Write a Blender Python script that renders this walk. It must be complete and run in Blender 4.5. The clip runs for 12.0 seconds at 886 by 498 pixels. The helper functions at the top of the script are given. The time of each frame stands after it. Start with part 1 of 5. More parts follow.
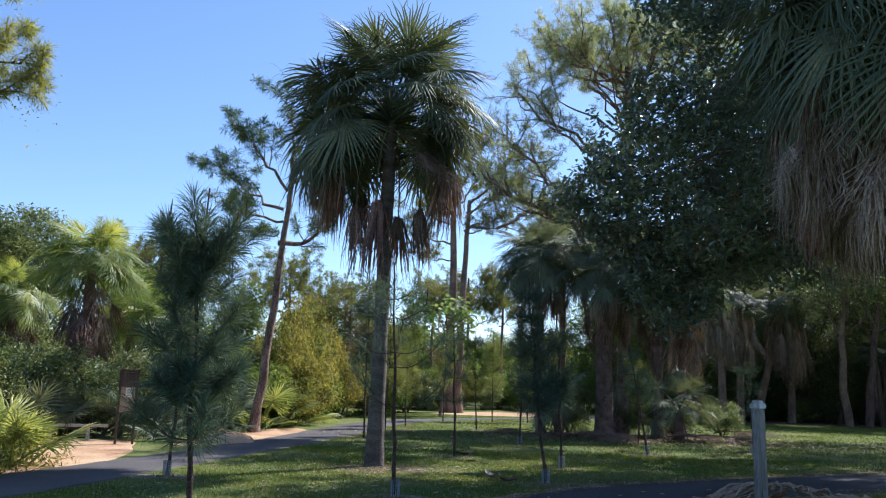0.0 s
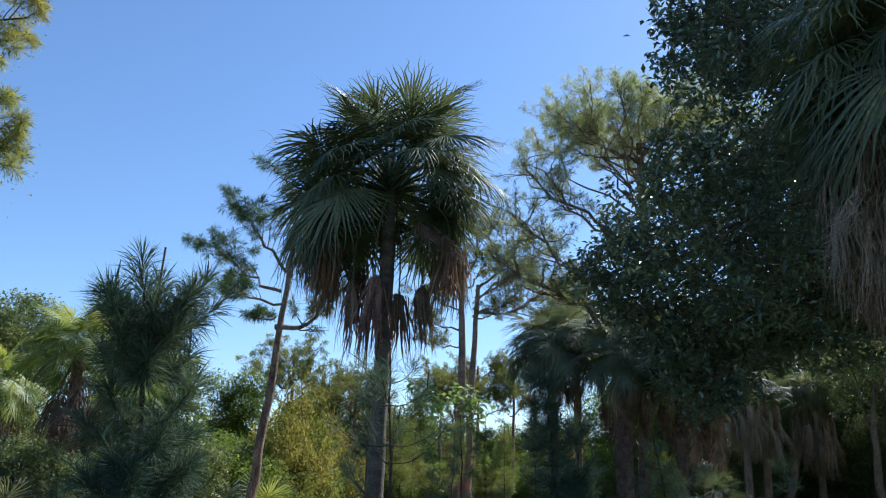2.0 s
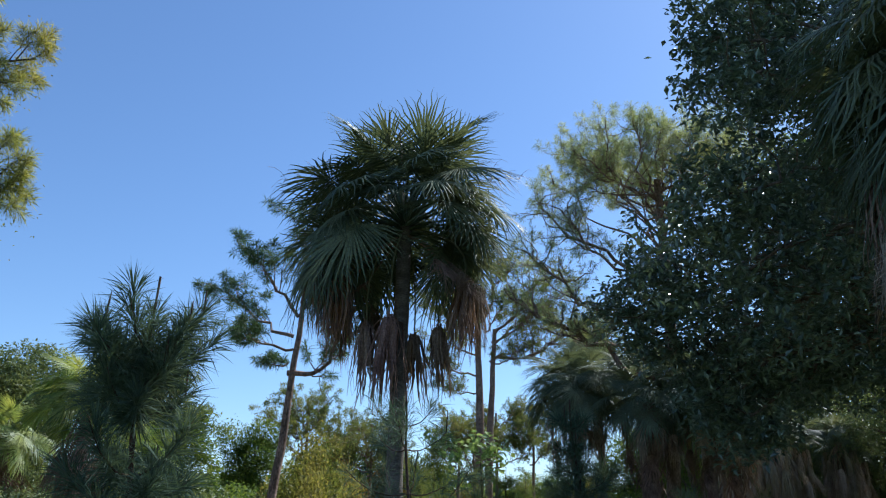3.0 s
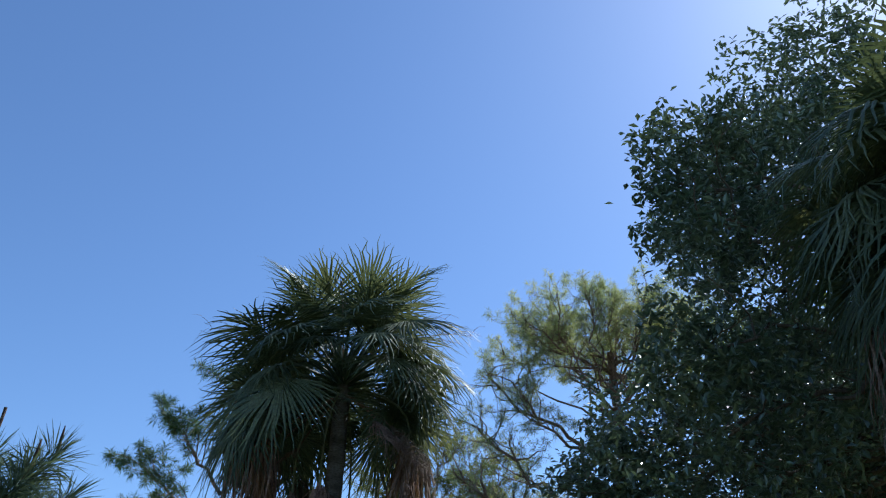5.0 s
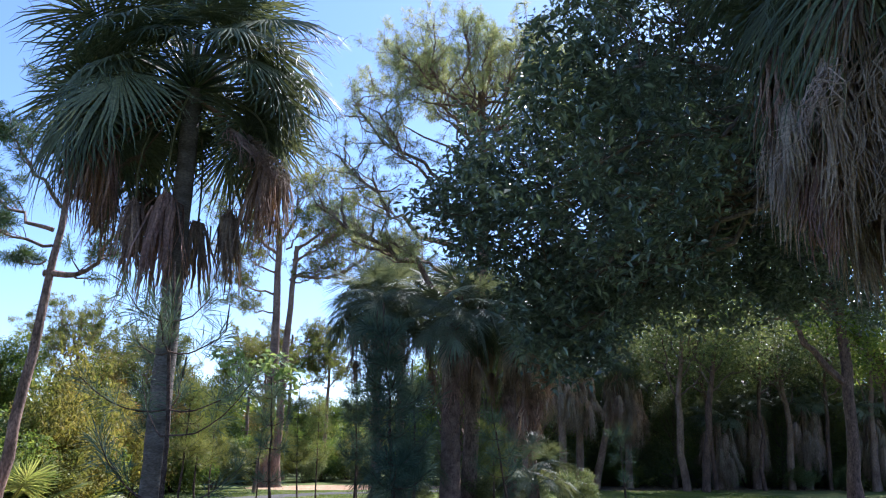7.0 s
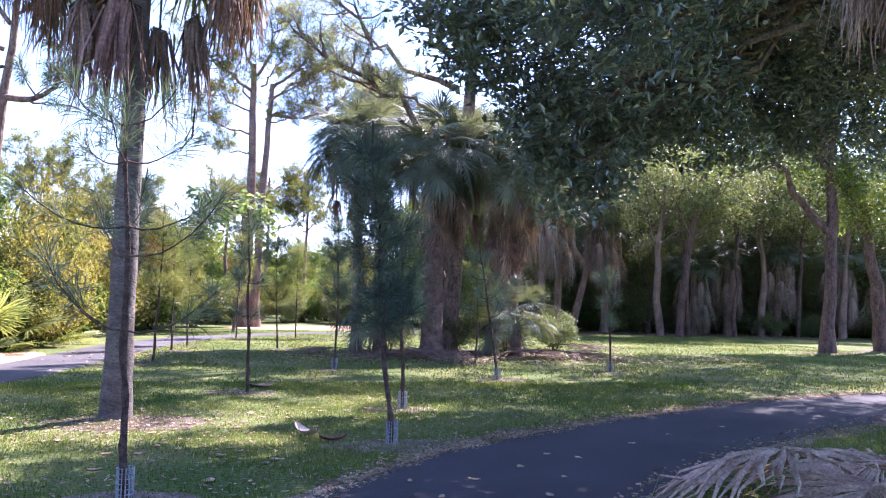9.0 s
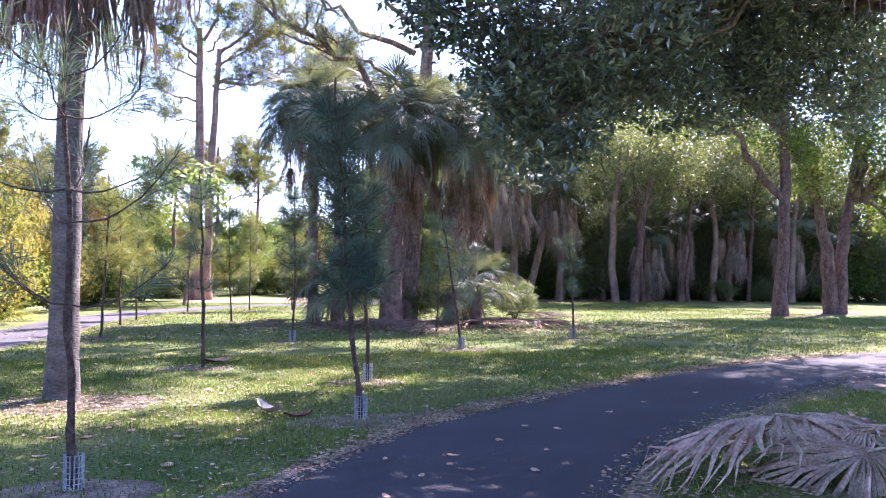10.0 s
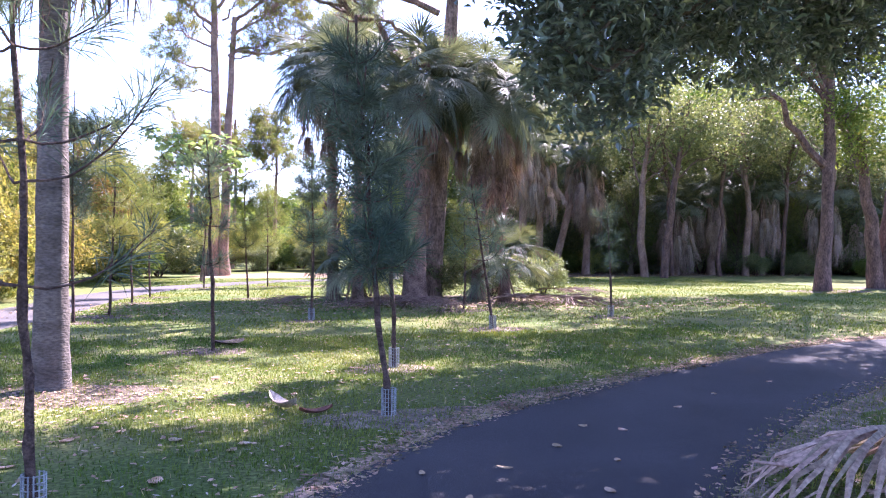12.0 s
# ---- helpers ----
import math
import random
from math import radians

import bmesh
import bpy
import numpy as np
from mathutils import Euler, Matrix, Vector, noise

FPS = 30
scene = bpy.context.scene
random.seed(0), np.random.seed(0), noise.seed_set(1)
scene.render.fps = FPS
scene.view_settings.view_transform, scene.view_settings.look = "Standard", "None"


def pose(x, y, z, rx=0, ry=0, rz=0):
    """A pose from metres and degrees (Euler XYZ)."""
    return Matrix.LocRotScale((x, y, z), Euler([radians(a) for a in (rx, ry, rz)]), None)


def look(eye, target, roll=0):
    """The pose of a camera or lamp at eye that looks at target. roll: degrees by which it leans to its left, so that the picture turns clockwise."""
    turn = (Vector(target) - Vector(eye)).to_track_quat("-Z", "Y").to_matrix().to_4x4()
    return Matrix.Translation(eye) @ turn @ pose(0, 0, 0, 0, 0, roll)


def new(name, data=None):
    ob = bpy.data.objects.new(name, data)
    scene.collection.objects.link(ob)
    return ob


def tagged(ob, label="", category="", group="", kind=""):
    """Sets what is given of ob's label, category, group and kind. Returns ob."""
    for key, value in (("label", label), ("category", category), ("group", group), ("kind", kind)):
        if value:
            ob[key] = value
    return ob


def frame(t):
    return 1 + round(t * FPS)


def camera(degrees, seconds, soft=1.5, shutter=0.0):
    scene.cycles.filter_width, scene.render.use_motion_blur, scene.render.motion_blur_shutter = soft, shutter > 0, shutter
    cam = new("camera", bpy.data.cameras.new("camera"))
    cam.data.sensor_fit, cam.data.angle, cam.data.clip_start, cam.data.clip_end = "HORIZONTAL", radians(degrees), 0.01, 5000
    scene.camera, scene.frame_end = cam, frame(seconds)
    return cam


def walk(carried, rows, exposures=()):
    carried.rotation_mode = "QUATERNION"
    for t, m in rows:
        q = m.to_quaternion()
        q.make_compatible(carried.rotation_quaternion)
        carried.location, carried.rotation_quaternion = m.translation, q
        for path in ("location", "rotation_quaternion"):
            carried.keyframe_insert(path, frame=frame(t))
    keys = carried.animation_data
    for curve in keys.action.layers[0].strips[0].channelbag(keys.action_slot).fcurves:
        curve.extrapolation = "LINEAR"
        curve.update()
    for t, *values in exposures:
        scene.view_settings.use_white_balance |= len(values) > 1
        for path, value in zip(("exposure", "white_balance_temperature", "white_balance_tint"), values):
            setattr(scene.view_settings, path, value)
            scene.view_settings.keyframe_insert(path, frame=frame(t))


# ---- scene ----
# camera and walk
cam = camera(58.8, 12.0, 1.15)
PATH = [
    (0, (0.087, 2.179, 1.561), (0.004, 4.148, 1.904), 1.6),
    (0.5, (0.112, 2.535, 1.589), (0.034, 4.494, 1.983), 1.9),
    (1, (0.093, 2.872, 1.591), (0.012, 4.818, 2.046), 1.8),
    (1.5, (0.095, 3.205, 1.601), (0.007, 5.137, 2.109), 1.7),
    (2, (0.124, 3.525, 1.627), (0.014, 5.441, 2.189), 1.5),
    (2.5, (0.077, 3.826, 1.62), (-0.053, 5.724, 2.238), 1.3),
    (3, (0.053, 4.141, 1.618), (-0.093, 6.018, 2.294), 0.9),
    (3.5, (0.035, 4.472, 1.643), (-0.079, 6.31, 2.424), 0.7),
    (3.7, (0.011, 4.597, 1.647), (-0.074, 6.415, 2.476), 0.6),
    (5.3, (0.011, 5.597, 1.744), (0.051, 7.265, 2.846), 0.5),
    (5.5, (0.026, 5.7, 1.741), (0.125, 7.399, 2.791), 0.2),
    (6, (0.06, 5.96, 1.724), (0.226, 7.767, 2.565), 1.5),
    (6.5, (0.083, 6.179, 1.682), (0.316, 8.064, 2.308), 1.9),
    (7, (0.035, 6.364, 1.651), (0.383, 8.266, 2.16), 0.5),
    (7.5, (0.064, 6.587, 1.633), (0.457, 8.506, 2.037), 0.7),
    (7.7, (0.057, 6.666, 1.629), (0.473, 8.589, 1.988), 0.9),
    (9.3, (0.011, 7.541, 1.488), (0.435, 9.492, 1.603), 1.3),
    (9.5, (-0.007, 7.621, 1.483), (0.432, 9.57, 1.59), 1.1),
    (10, (-0.045, 7.874, 1.475), (0.496, 9.799, 1.537), 0.5),
    (10.5, (-0.012, 8.154, 1.466), (0.538, 10.077, 1.479), 0.3),
    (11, (0.0, 8.45, 1.452), (0.516, 10.383, 1.445), -0.6),
    (11.5, (0.021, 8.737, 1.449), (0.605, 10.65, 1.423), -1.1),
    (12, (0.096, 9.063, 1.457), (0.59, 11.001, 1.454), 0.3),
]
EXPOSURES = [(0.0, 0.95, 5600, 14), (2.5, 0.65, 5450, 8), (5.4, 0.5, 5300, 9), (6.5, 0.95, 5350, 15), (7.7, 1.75, 5450, 30), (9.4, 2.5, 5600, 40), (12.0, 2.75, 5650, 44)]
walk(cam, [(t, look(eye, aim, roll)) for t, eye, aim, roll in PATH], EXPOSURES)

# world and sun
SUN_AZ, SUN_EL = radians(46), radians(48)
world = bpy.data.worlds.new("sky")
scene.world = world
world.use_nodes = True
sky = world.node_tree.nodes.new("ShaderNodeTexSky")
sky.sky_type, sky.sun_disc = "NISHITA", False
sky.sun_elevation, sky.sun_rotation = SUN_EL, SUN_AZ
sky.dust_density, sky.ozone_density = 0.4, 3.0
background = world.node_tree.nodes["Background"]
background.inputs["Strength"].default_value = 0.1
world.node_tree.links.new(sky.outputs[0], background.inputs["Color"])
sun = new("sun", bpy.data.lights.new("sun", "SUN"))
sun.data.energy, sun.data.angle, sun.data.color = 5.0, radians(0.55), (1.0, 0.93, 0.8)
SUN_WAY = Vector((math.sin(SUN_AZ) * math.cos(SUN_EL), math.cos(SUN_AZ) * math.cos(SUN_EL), math.sin(SUN_EL)))
sun.matrix_world = look(SUN_WAY * 60, (0, 0, 0))


# ---- materials ----
def mat(name, c1, c2, scale=4.0, rough=0.8, bump=0.0, bscale=40.0, transl=0.0, vary=0.0, island=0.0,
        stretch=(1, 1, 1), fine=0.35, spec=0.3, metallic=0.0, lo=0.35, hi=0.65):
    """A surface of two colours mixed by coarse noise, with fine grain, relief, and light passing through when transl > 0."""
    m = bpy.data.materials.new(name)
    m.use_nodes = True
    t = m.node_tree
    nd, ln = t.nodes, t.links
    pb = nd["Principled BSDF"]
    tc = nd.new("ShaderNodeTexCoord")
    mp = nd.new("ShaderNodeMapping")
    mp.inputs["Scale"].default_value = stretch
    ln.new(tc.outputs["Object"], mp.inputs["Vector"])
    n1 = nd.new("ShaderNodeTexNoise")
    n1.inputs["Scale"].default_value, n1.inputs["Detail"].default_value = scale, 5
    n2 = nd.new("ShaderNodeTexNoise")
    n2.inputs["Scale"].default_value, n2.inputs["Detail"].default_value = bscale, 4
    ln.new(mp.outputs[0], n1.inputs["Vector"])
    ln.new(mp.outputs[0], n2.inputs["Vector"])
    ramp = nd.new("ShaderNodeValToRGB")
    ramp.color_ramp.elements[0].position, ramp.color_ramp.elements[1].position = lo, hi
    ramp.color_ramp.elements[0].color, ramp.color_ramp.elements[1].color = (*c1, 1), (*c2, 1)
    ln.new(n1.outputs["Fac"], ramp.inputs["Fac"])
    hsv = nd.new("ShaderNodeHueSaturation")
    ln.new(ramp.outputs["Color"], hsv.inputs["Color"])
    mr = nd.new("ShaderNodeMapRange")
    mr.inputs["From Min"].default_value, mr.inputs["From Max"].default_value = 0.3, 0.7
    mr.inputs["To Min"].default_value, mr.inputs["To Max"].default_value = 1 - fine, 1 + fine
    ln.new(n2.outputs["Fac"], mr.inputs["Value"])
    value = mr.outputs[0]
    for amount, node, out in ((vary, "ShaderNodeObjectInfo", "Random"), (island, "ShaderNodeNewGeometry", "Random Per Island")):
        if amount:
            src = nd.new(node)
            r = nd.new("ShaderNodeMapRange")
            r.inputs["To Min"].default_value, r.inputs["To Max"].default_value = 1 - amount, 1 + amount
            ln.new(src.outputs[out], r.inputs["Value"])
            mul = nd.new("ShaderNodeMath")
            mul.operation = "MULTIPLY"
            ln.new(value, mul.inputs[0])
            ln.new(r.outputs[0], mul.inputs[1])
            value = mul.outputs[0]
            h = nd.new("ShaderNodeMapRange")
            h.inputs["To Min"].default_value, h.inputs["To Max"].default_value = 0.5 + amount * 0.07, 0.5 - amount * 0.07
            ln.new(src.outputs[out], h.inputs["Value"])
            ln.new(h.outputs[0], hsv.inputs["Hue"])
    ln.new(value, hsv.inputs["Value"])
    ln.new(hsv.outputs[0], pb.inputs["Base Color"])
    pb.inputs["Roughness"].default_value = rough
    pb.inputs["Specular IOR Level"].default_value = spec
    pb.inputs["Metallic"].default_value = metallic
    if bump:
        b = nd.new("ShaderNodeBump")
        b.inputs["Strength"].default_value, b.inputs["Distance"].default_value = bump, 0.02
        ln.new(n2.outputs["Fac"], b.inputs["Height"])
        ln.new(b.outputs[0], pb.inputs["Normal"])
    if transl:
        tr = nd.new("ShaderNodeBsdfTranslucent")
        warm = nd.new("ShaderNodeMix")
        warm.data_type, warm.blend_type = "RGBA", "MULTIPLY"
        warm.inputs["Factor"].default_value = 1.0
        ln.new(hsv.outputs[0], warm.inputs["A"])
        warm.inputs["B"].default_value = (1.35, 1.25, 0.75, 1)
        ln.new(warm.outputs["Result"], tr.inputs["Color"])
        mx = nd.new("ShaderNodeMixShader")
        mx.inputs["Fac"].default_value = transl
        ln.new(pb.outputs[0], mx.inputs[1])
        ln.new(tr.outputs[0], mx.inputs[2])
        ln.new(mx.outputs[0], nd["Material Output"].inputs["Surface"])
    return m


M_GRASS_GROUND = mat("lawn_soil", (0.07, 0.1, 0.026), (0.145, 0.15, 0.05), 0.6, 0.95, 0.7, 26, fine=0.55, spec=0.1)
M_BLADE = mat("grass_blade", (0.075, 0.135, 0.024), (0.175, 0.205, 0.042), 0.4, 0.75, 0, 20, transl=0.28, island=0.28, spec=0.1)
M_DRYBLADE = mat("dry_blade", (0.3, 0.24, 0.11), (0.42, 0.36, 0.2), 0.6, 0.8, 0, 20, transl=0.25, island=0.4)
M_ASPHALT = mat("asphalt", (0.029, 0.026, 0.028), (0.046, 0.042, 0.044), 0.8, 0.85, 0.5, 160, fine=0.4, spec=0.3)
M_OLD_ASPHALT = mat("worn_asphalt", (0.06, 0.053, 0.053), (0.09, 0.08, 0.076), 0.7, 0.9, 0.4, 120, fine=0.3)
M_SAND = mat("sand_and_needles", (0.33, 0.19, 0.11), (0.46, 0.32, 0.2), 0.9, 0.95, 0.8, 35, fine=0.4, spec=0.1)
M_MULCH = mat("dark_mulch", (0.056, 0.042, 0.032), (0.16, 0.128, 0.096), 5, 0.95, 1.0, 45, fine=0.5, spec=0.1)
M_DIRT = mat("grey_dirt", (0.12, 0.093, 0.068), (0.25, 0.2, 0.15), 4, 0.95, 0.9, 40, fine=0.45, spec=0.1)
M_LITTER_PALE = mat("pale_litter", (0.21, 0.18, 0.13), (0.38, 0.33, 0.26), 3, 0.85, 0, 30, island=0.45)
M_LITTER = mat("leaf_litter", (0.169, 0.111, 0.065), (0.39, 0.286, 0.182), 3, 0.85, 0, 30, transl=0.1, island=0.55)
M_FALLEN = mat("fallen_leaf", (0.36, 0.2, 0.1), (0.52, 0.38, 0.25), 9, 0.7, 0.2, 60, vary=0.25)
M_PALM_BARK = mat("palm_bark", (0.085, 0.07, 0.06), (0.16, 0.135, 0.118), 2.5, 0.9, 1.0, 22, stretch=(1, 1, 2.6), fine=0.4)
M_BOOT = mat("palm_boots", (0.11, 0.068, 0.052), (0.23, 0.155, 0.115), 4, 0.9, 1.0, 30, fine=0.5, vary=0.2)
M_PINE_BARK = mat("pine_bark", (0.117, 0.078, 0.058), (0.286, 0.195, 0.15), 6, 0.9, 1.0, 26, stretch=(1, 1, 0.45), fine=0.5)
M_PALE_BARK = mat("pale_bark", (0.16, 0.1, 0.075), (0.28, 0.19, 0.145), 3, 0.9, 0.9, 24, stretch=(1, 1, 0.5), fine=0.4)
M_OAK_BARK = mat("oak_bark", (0.085, 0.063, 0.048), (0.2, 0.15, 0.115), 5, 0.95, 1.0, 24, stretch=(1, 1, 0.4), fine=0.5)
M_RED_BARK = mat("reddish_bark", (0.075, 0.045, 0.036), (0.17, 0.105, 0.08), 6, 0.9, 1.0, 26, stretch=(1, 1, 0.45), fine=0.5)
M_TWIG = mat("twig", (0.05, 0.032, 0.026), (0.12, 0.08, 0.062), 14, 0.95, 0.9, 60, fine=0.45, spec=0.15)
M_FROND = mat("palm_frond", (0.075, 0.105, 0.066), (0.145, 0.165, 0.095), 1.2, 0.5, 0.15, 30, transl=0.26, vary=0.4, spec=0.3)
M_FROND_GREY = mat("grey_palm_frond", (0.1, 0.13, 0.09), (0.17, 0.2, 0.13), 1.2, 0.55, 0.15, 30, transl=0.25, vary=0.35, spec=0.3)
# Lighter copy of palm_frond: sunlight on the brush palms is in the colour.
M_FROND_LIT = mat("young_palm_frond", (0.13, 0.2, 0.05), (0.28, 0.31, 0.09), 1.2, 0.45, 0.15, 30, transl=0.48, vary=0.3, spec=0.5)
# Yellowish fans, brightened further to stand for sunlight.
M_PALMETTO = mat("palmetto_leaf", (0.17, 0.24, 0.06), (0.36, 0.38, 0.13), 1.5, 0.45, 0.1, 30, transl=0.48, vary=0.35, spec=0.5)
M_PETIOLE = mat("petiole", (0.09, 0.1, 0.045), (0.17, 0.15, 0.08), 5, 0.6, 0.2, 30, vary=0.2)
M_DEAD = mat("dead_frond", (0.13, 0.08, 0.06), (0.27, 0.18, 0.135), 2.5, 0.8, 0.3, 30, transl=0.15, vary=0.3, fine=0.4)
M_FALLEN_FROND = mat("fallen_frond", (0.27, 0.175, 0.115), (0.48, 0.35, 0.24), 3, 0.75, 0.4, 30, transl=0.1, vary=0.3, fine=0.4)
M_DEADPALE = mat("pale_dead_frond", (0.24, 0.18, 0.14), (0.43, 0.34, 0.27), 2.5, 0.8, 0.3, 30, transl=0.25, vary=0.25, fine=0.4)
M_OAKLEAF = mat("dark_oak_leaf", (0.072, 0.112, 0.08), (0.128, 0.17, 0.11), 0.7, 0.3, 0, 20, transl=0.14, island=0.4, spec=0.85)
# Leaf colours carry some light: yellow-green for sunlit plants, shade_leaf for shaded ones.
M_LEAF = mat("green_leaf", (0.075, 0.135, 0.03), (0.185, 0.235, 0.052), 0.35, 0.5, 0, 12, transl=0.48, island=0.35, vary=0.2)
M_LEAF_YELLOW = mat("yellow_green_leaf", (0.15, 0.185, 0.045), (0.31, 0.26, 0.075), 0.5, 0.5, 0, 12, transl=0.48, island=0.35, vary=0.15)
M_LEAF_SHADE = mat("shade_leaf", (0.1, 0.14, 0.06), (0.18, 0.21, 0.085), 0.4, 0.45, 0, 12, transl=0.32, island=0.4, vary=0.25)
M_LEAF_RUST = mat("rust_leaf", (0.14, 0.075, 0.025), (0.22, 0.14, 0.04), 0.6, 0.6, 0, 12, transl=0.35, island=0.4)
M_BROAD = mat("broad_light_leaf", (0.17, 0.26, 0.08), (0.27, 0.35, 0.14), 0.6, 0.45, 0, 12, transl=0.4, island=0.25)
M_NEEDLE = mat("pine_needle", (0.058, 0.109, 0.052), (0.109, 0.16, 0.065), 0.9, 0.5, 0, 10, transl=0.28, island=0.3)
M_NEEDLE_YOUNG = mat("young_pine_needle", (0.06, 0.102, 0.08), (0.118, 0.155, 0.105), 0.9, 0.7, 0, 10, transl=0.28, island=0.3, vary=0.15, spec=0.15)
# Lighter needle copies: sunlight on far crowns is put into the colour.
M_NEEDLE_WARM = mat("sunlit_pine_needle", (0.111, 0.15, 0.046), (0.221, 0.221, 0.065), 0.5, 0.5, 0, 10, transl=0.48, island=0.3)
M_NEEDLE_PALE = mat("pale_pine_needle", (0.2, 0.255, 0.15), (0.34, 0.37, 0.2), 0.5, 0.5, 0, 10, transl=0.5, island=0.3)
M_NEEDLE_BACKLIT = mat("golden_pine_needle", (0.2, 0.23, 0.07), (0.36, 0.33, 0.09), 0.5, 0.5, 0, 10, transl=0.5, island=0.3)
M_WOOD_POST = mat("weathered_post", (0.13, 0.12, 0.11), (0.27, 0.25, 0.23), 4, 0.8, 0.6, 30, stretch=(3, 3, 0.4), fine=0.35)
M_CAP = mat("zinc_cap", (0.32, 0.33, 0.35), (0.42, 0.43, 0.45), 4, 0.45, 0.1, 30, metallic=0.6)
M_SIGN_WOOD = mat("brown_sign_wood", (0.05, 0.035, 0.028), (0.1, 0.07, 0.05), 5, 0.7, 0.4, 40, stretch=(3, 3, 0.5))
M_SIGN_TAN = mat("tan_sign_panel", (0.3, 0.2, 0.13), (0.4, 0.28, 0.18), 3, 0.6, 0.1, 40)
M_PAPER = mat("sun_faded_paper", (0.62, 0.58, 0.45), (0.74, 0.7, 0.58), 5, 0.6, 0, 30, fine=0.1)
M_INK = mat("grey_print", (0.12, 0.12, 0.12), (0.2, 0.18, 0.16), 5, 0.7)
M_RAIL = mat("sun_bleached_rail", (0.4, 0.35, 0.29), (0.58, 0.52, 0.45), 4, 0.8, 0.5, 30, stretch=(0.5, 3, 3))
M_GUARD = mat("grey_plastic_guard", (0.24, 0.25, 0.25), (0.36, 0.37, 0.36), 6, 0.6, 0.1, 40)
M_CONE = mat("bark_chip", (0.3, 0.24, 0.19), (0.5, 0.43, 0.36), 7, 0.8, 0.4, 40)
M_REDBARK = mat("red_bark_chip", (0.15, 0.06, 0.04), (0.24, 0.1, 0.065), 7, 0.8, 0.4, 40)
M_ROAD = mat("pale_road", (0.4, 0.38, 0.37), (0.52, 0.49, 0.46), 0.5, 0.9, 0.2, 60)
M_WALLFAR = mat("pale_house_paint", (0.62, 0.6, 0.58), (0.72, 0.7, 0.68), 0.6, 0.8, 0.1, 40, fine=0.1)


# ---- mesh tools ----
RNG = np.random.default_rng(7)


def np_mesh(name, verts, faces, smooth=False):
    """A mesh from an array of corners and an array of faces that all have as many corners."""
    verts, faces = np.asarray(verts, np.float32), np.asarray(faces, np.int32)
    me = bpy.data.meshes.new(name)
    me.vertices.add(len(verts))
    me.vertices.foreach_set("co", verts.ravel())
    n, k = faces.shape
    me.loops.add(n * k)
    me.loops.foreach_set("vertex_index", faces.ravel())
    me.polygons.add(n)
    me.polygons.foreach_set("loop_start", np.arange(n, dtype=np.int32) * k)
    me.polygons.foreach_set("use_smooth", np.full(n, smooth))
    me.update(calc_edges=True)
    return me


def part(name, data, material, parent=None, label="", at=None):
    """Links a bmesh or mesh as one object, under parent if given."""
    if isinstance(data, bmesh.types.BMesh):
        me = bpy.data.meshes.new(name)
        data.to_mesh(me)
        data.free()
    else:
        me = data
    if material and not me.materials:
        me.materials.append(material)
    ob = new(name, me)
    if parent:
        ob.parent = parent
    if at is not None:
        ob.matrix_basis = at
    if label:
        tagged(ob, label)
    return ob


def thing(name, x, y, label, category, group="", z=0.0, rz=0.0, kind=""):
    ob = new(name)
    ob.empty_display_size = 0.2
    ob.matrix_basis = pose(x, y, z, 0, 0, rz)
    return tagged(ob, label, category, group, kind)


class Heap:
    """Collects corners and quads."""

    def __init__(self):
        self.v, self.f, self.n = [], [], 0

    def add(self, v, f):
        self.v.append(np.asarray(v, np.float32))
        self.f.append(np.asarray(f, np.int32) + self.n)
        self.n += len(v)

    def mesh(self, name, smooth=False):
        return np_mesh(name, np.concatenate(self.v), np.concatenate(self.f), smooth)


def unit(a):
    a = np.asarray(a, float)
    return a / (np.linalg.norm(a, axis=-1, keepdims=True) + 1e-9)


def tube(points, radii, sides=8, wobble=0.0):
    """A tapered round limb along points: corners and quads."""
    p = np.asarray(points, float)
    r = np.asarray(radii, float)
    t = unit(np.gradient(p, axis=0))
    ref = np.array([1.0, 0, 0]) if abs(t[0][0]) < 0.8 else np.array([0, 1.0, 0])
    a = unit(np.cross(t, ref))
    b = np.cross(t, a)
    ang = np.linspace(0, 2 * np.pi, sides, endpoint=False)
    rr = r[:, None] * (1 + wobble * RNG.standard_normal((len(p), sides)))
    v = p[:, None] + rr[..., None] * (np.cos(ang)[None, :, None] * a[:, None] + np.sin(ang)[None, :, None] * b[:, None])
    i = np.arange(len(p) - 1)[:, None] * sides
    j = np.arange(sides)[None]
    k = (j + 1) % sides
    f = np.stack([i + j, i + k, i + sides + k, i + sides + j], -1).reshape(-1, 4)
    return v.reshape(-1, 3), f


def curve_points(a, b, bend, n=7, rough=0.0):
    """Points from a to b, bowed by the vector bend."""
    a, b, bend = (np.asarray(q, float) for q in (a, b, bend))
    s = np.linspace(0, 1, n)[:, None]
    p = a + (b - a) * s + bend * (4 * s * (1 - s))
    p[1:-1] += rough * RNG.standard_normal((n - 2, 3))
    return p


def leaf_quads(pos, size, width=0.45, flat=0.4):
    """Folded pointed leaves at the points pos: corners and quads."""
    n = len(pos)
    size = np.broadcast_to(size, (n,))[:, None] * RNG.uniform(0.7, 1.3, (n, 1))
    d = RNG.standard_normal((n, 3))
    d[:, 2] = d[:, 2] * 0.6 - 0.25
    d = unit(d)
    up = RNG.standard_normal((n, 3)) * flat + np.array([0, 0, 1])
    side = unit(np.cross(d, up))
    nor = np.cross(side, d)
    mid = pos + d * size * 0.5 + nor * size * 0.08
    w = side * size * width * 0.5
    v = np.stack([pos, mid + w, pos + d * size - nor * size * 0.06, mid - w], 1).reshape(-1, 3)
    return v, np.arange(n * 4).reshape(-1, 4)


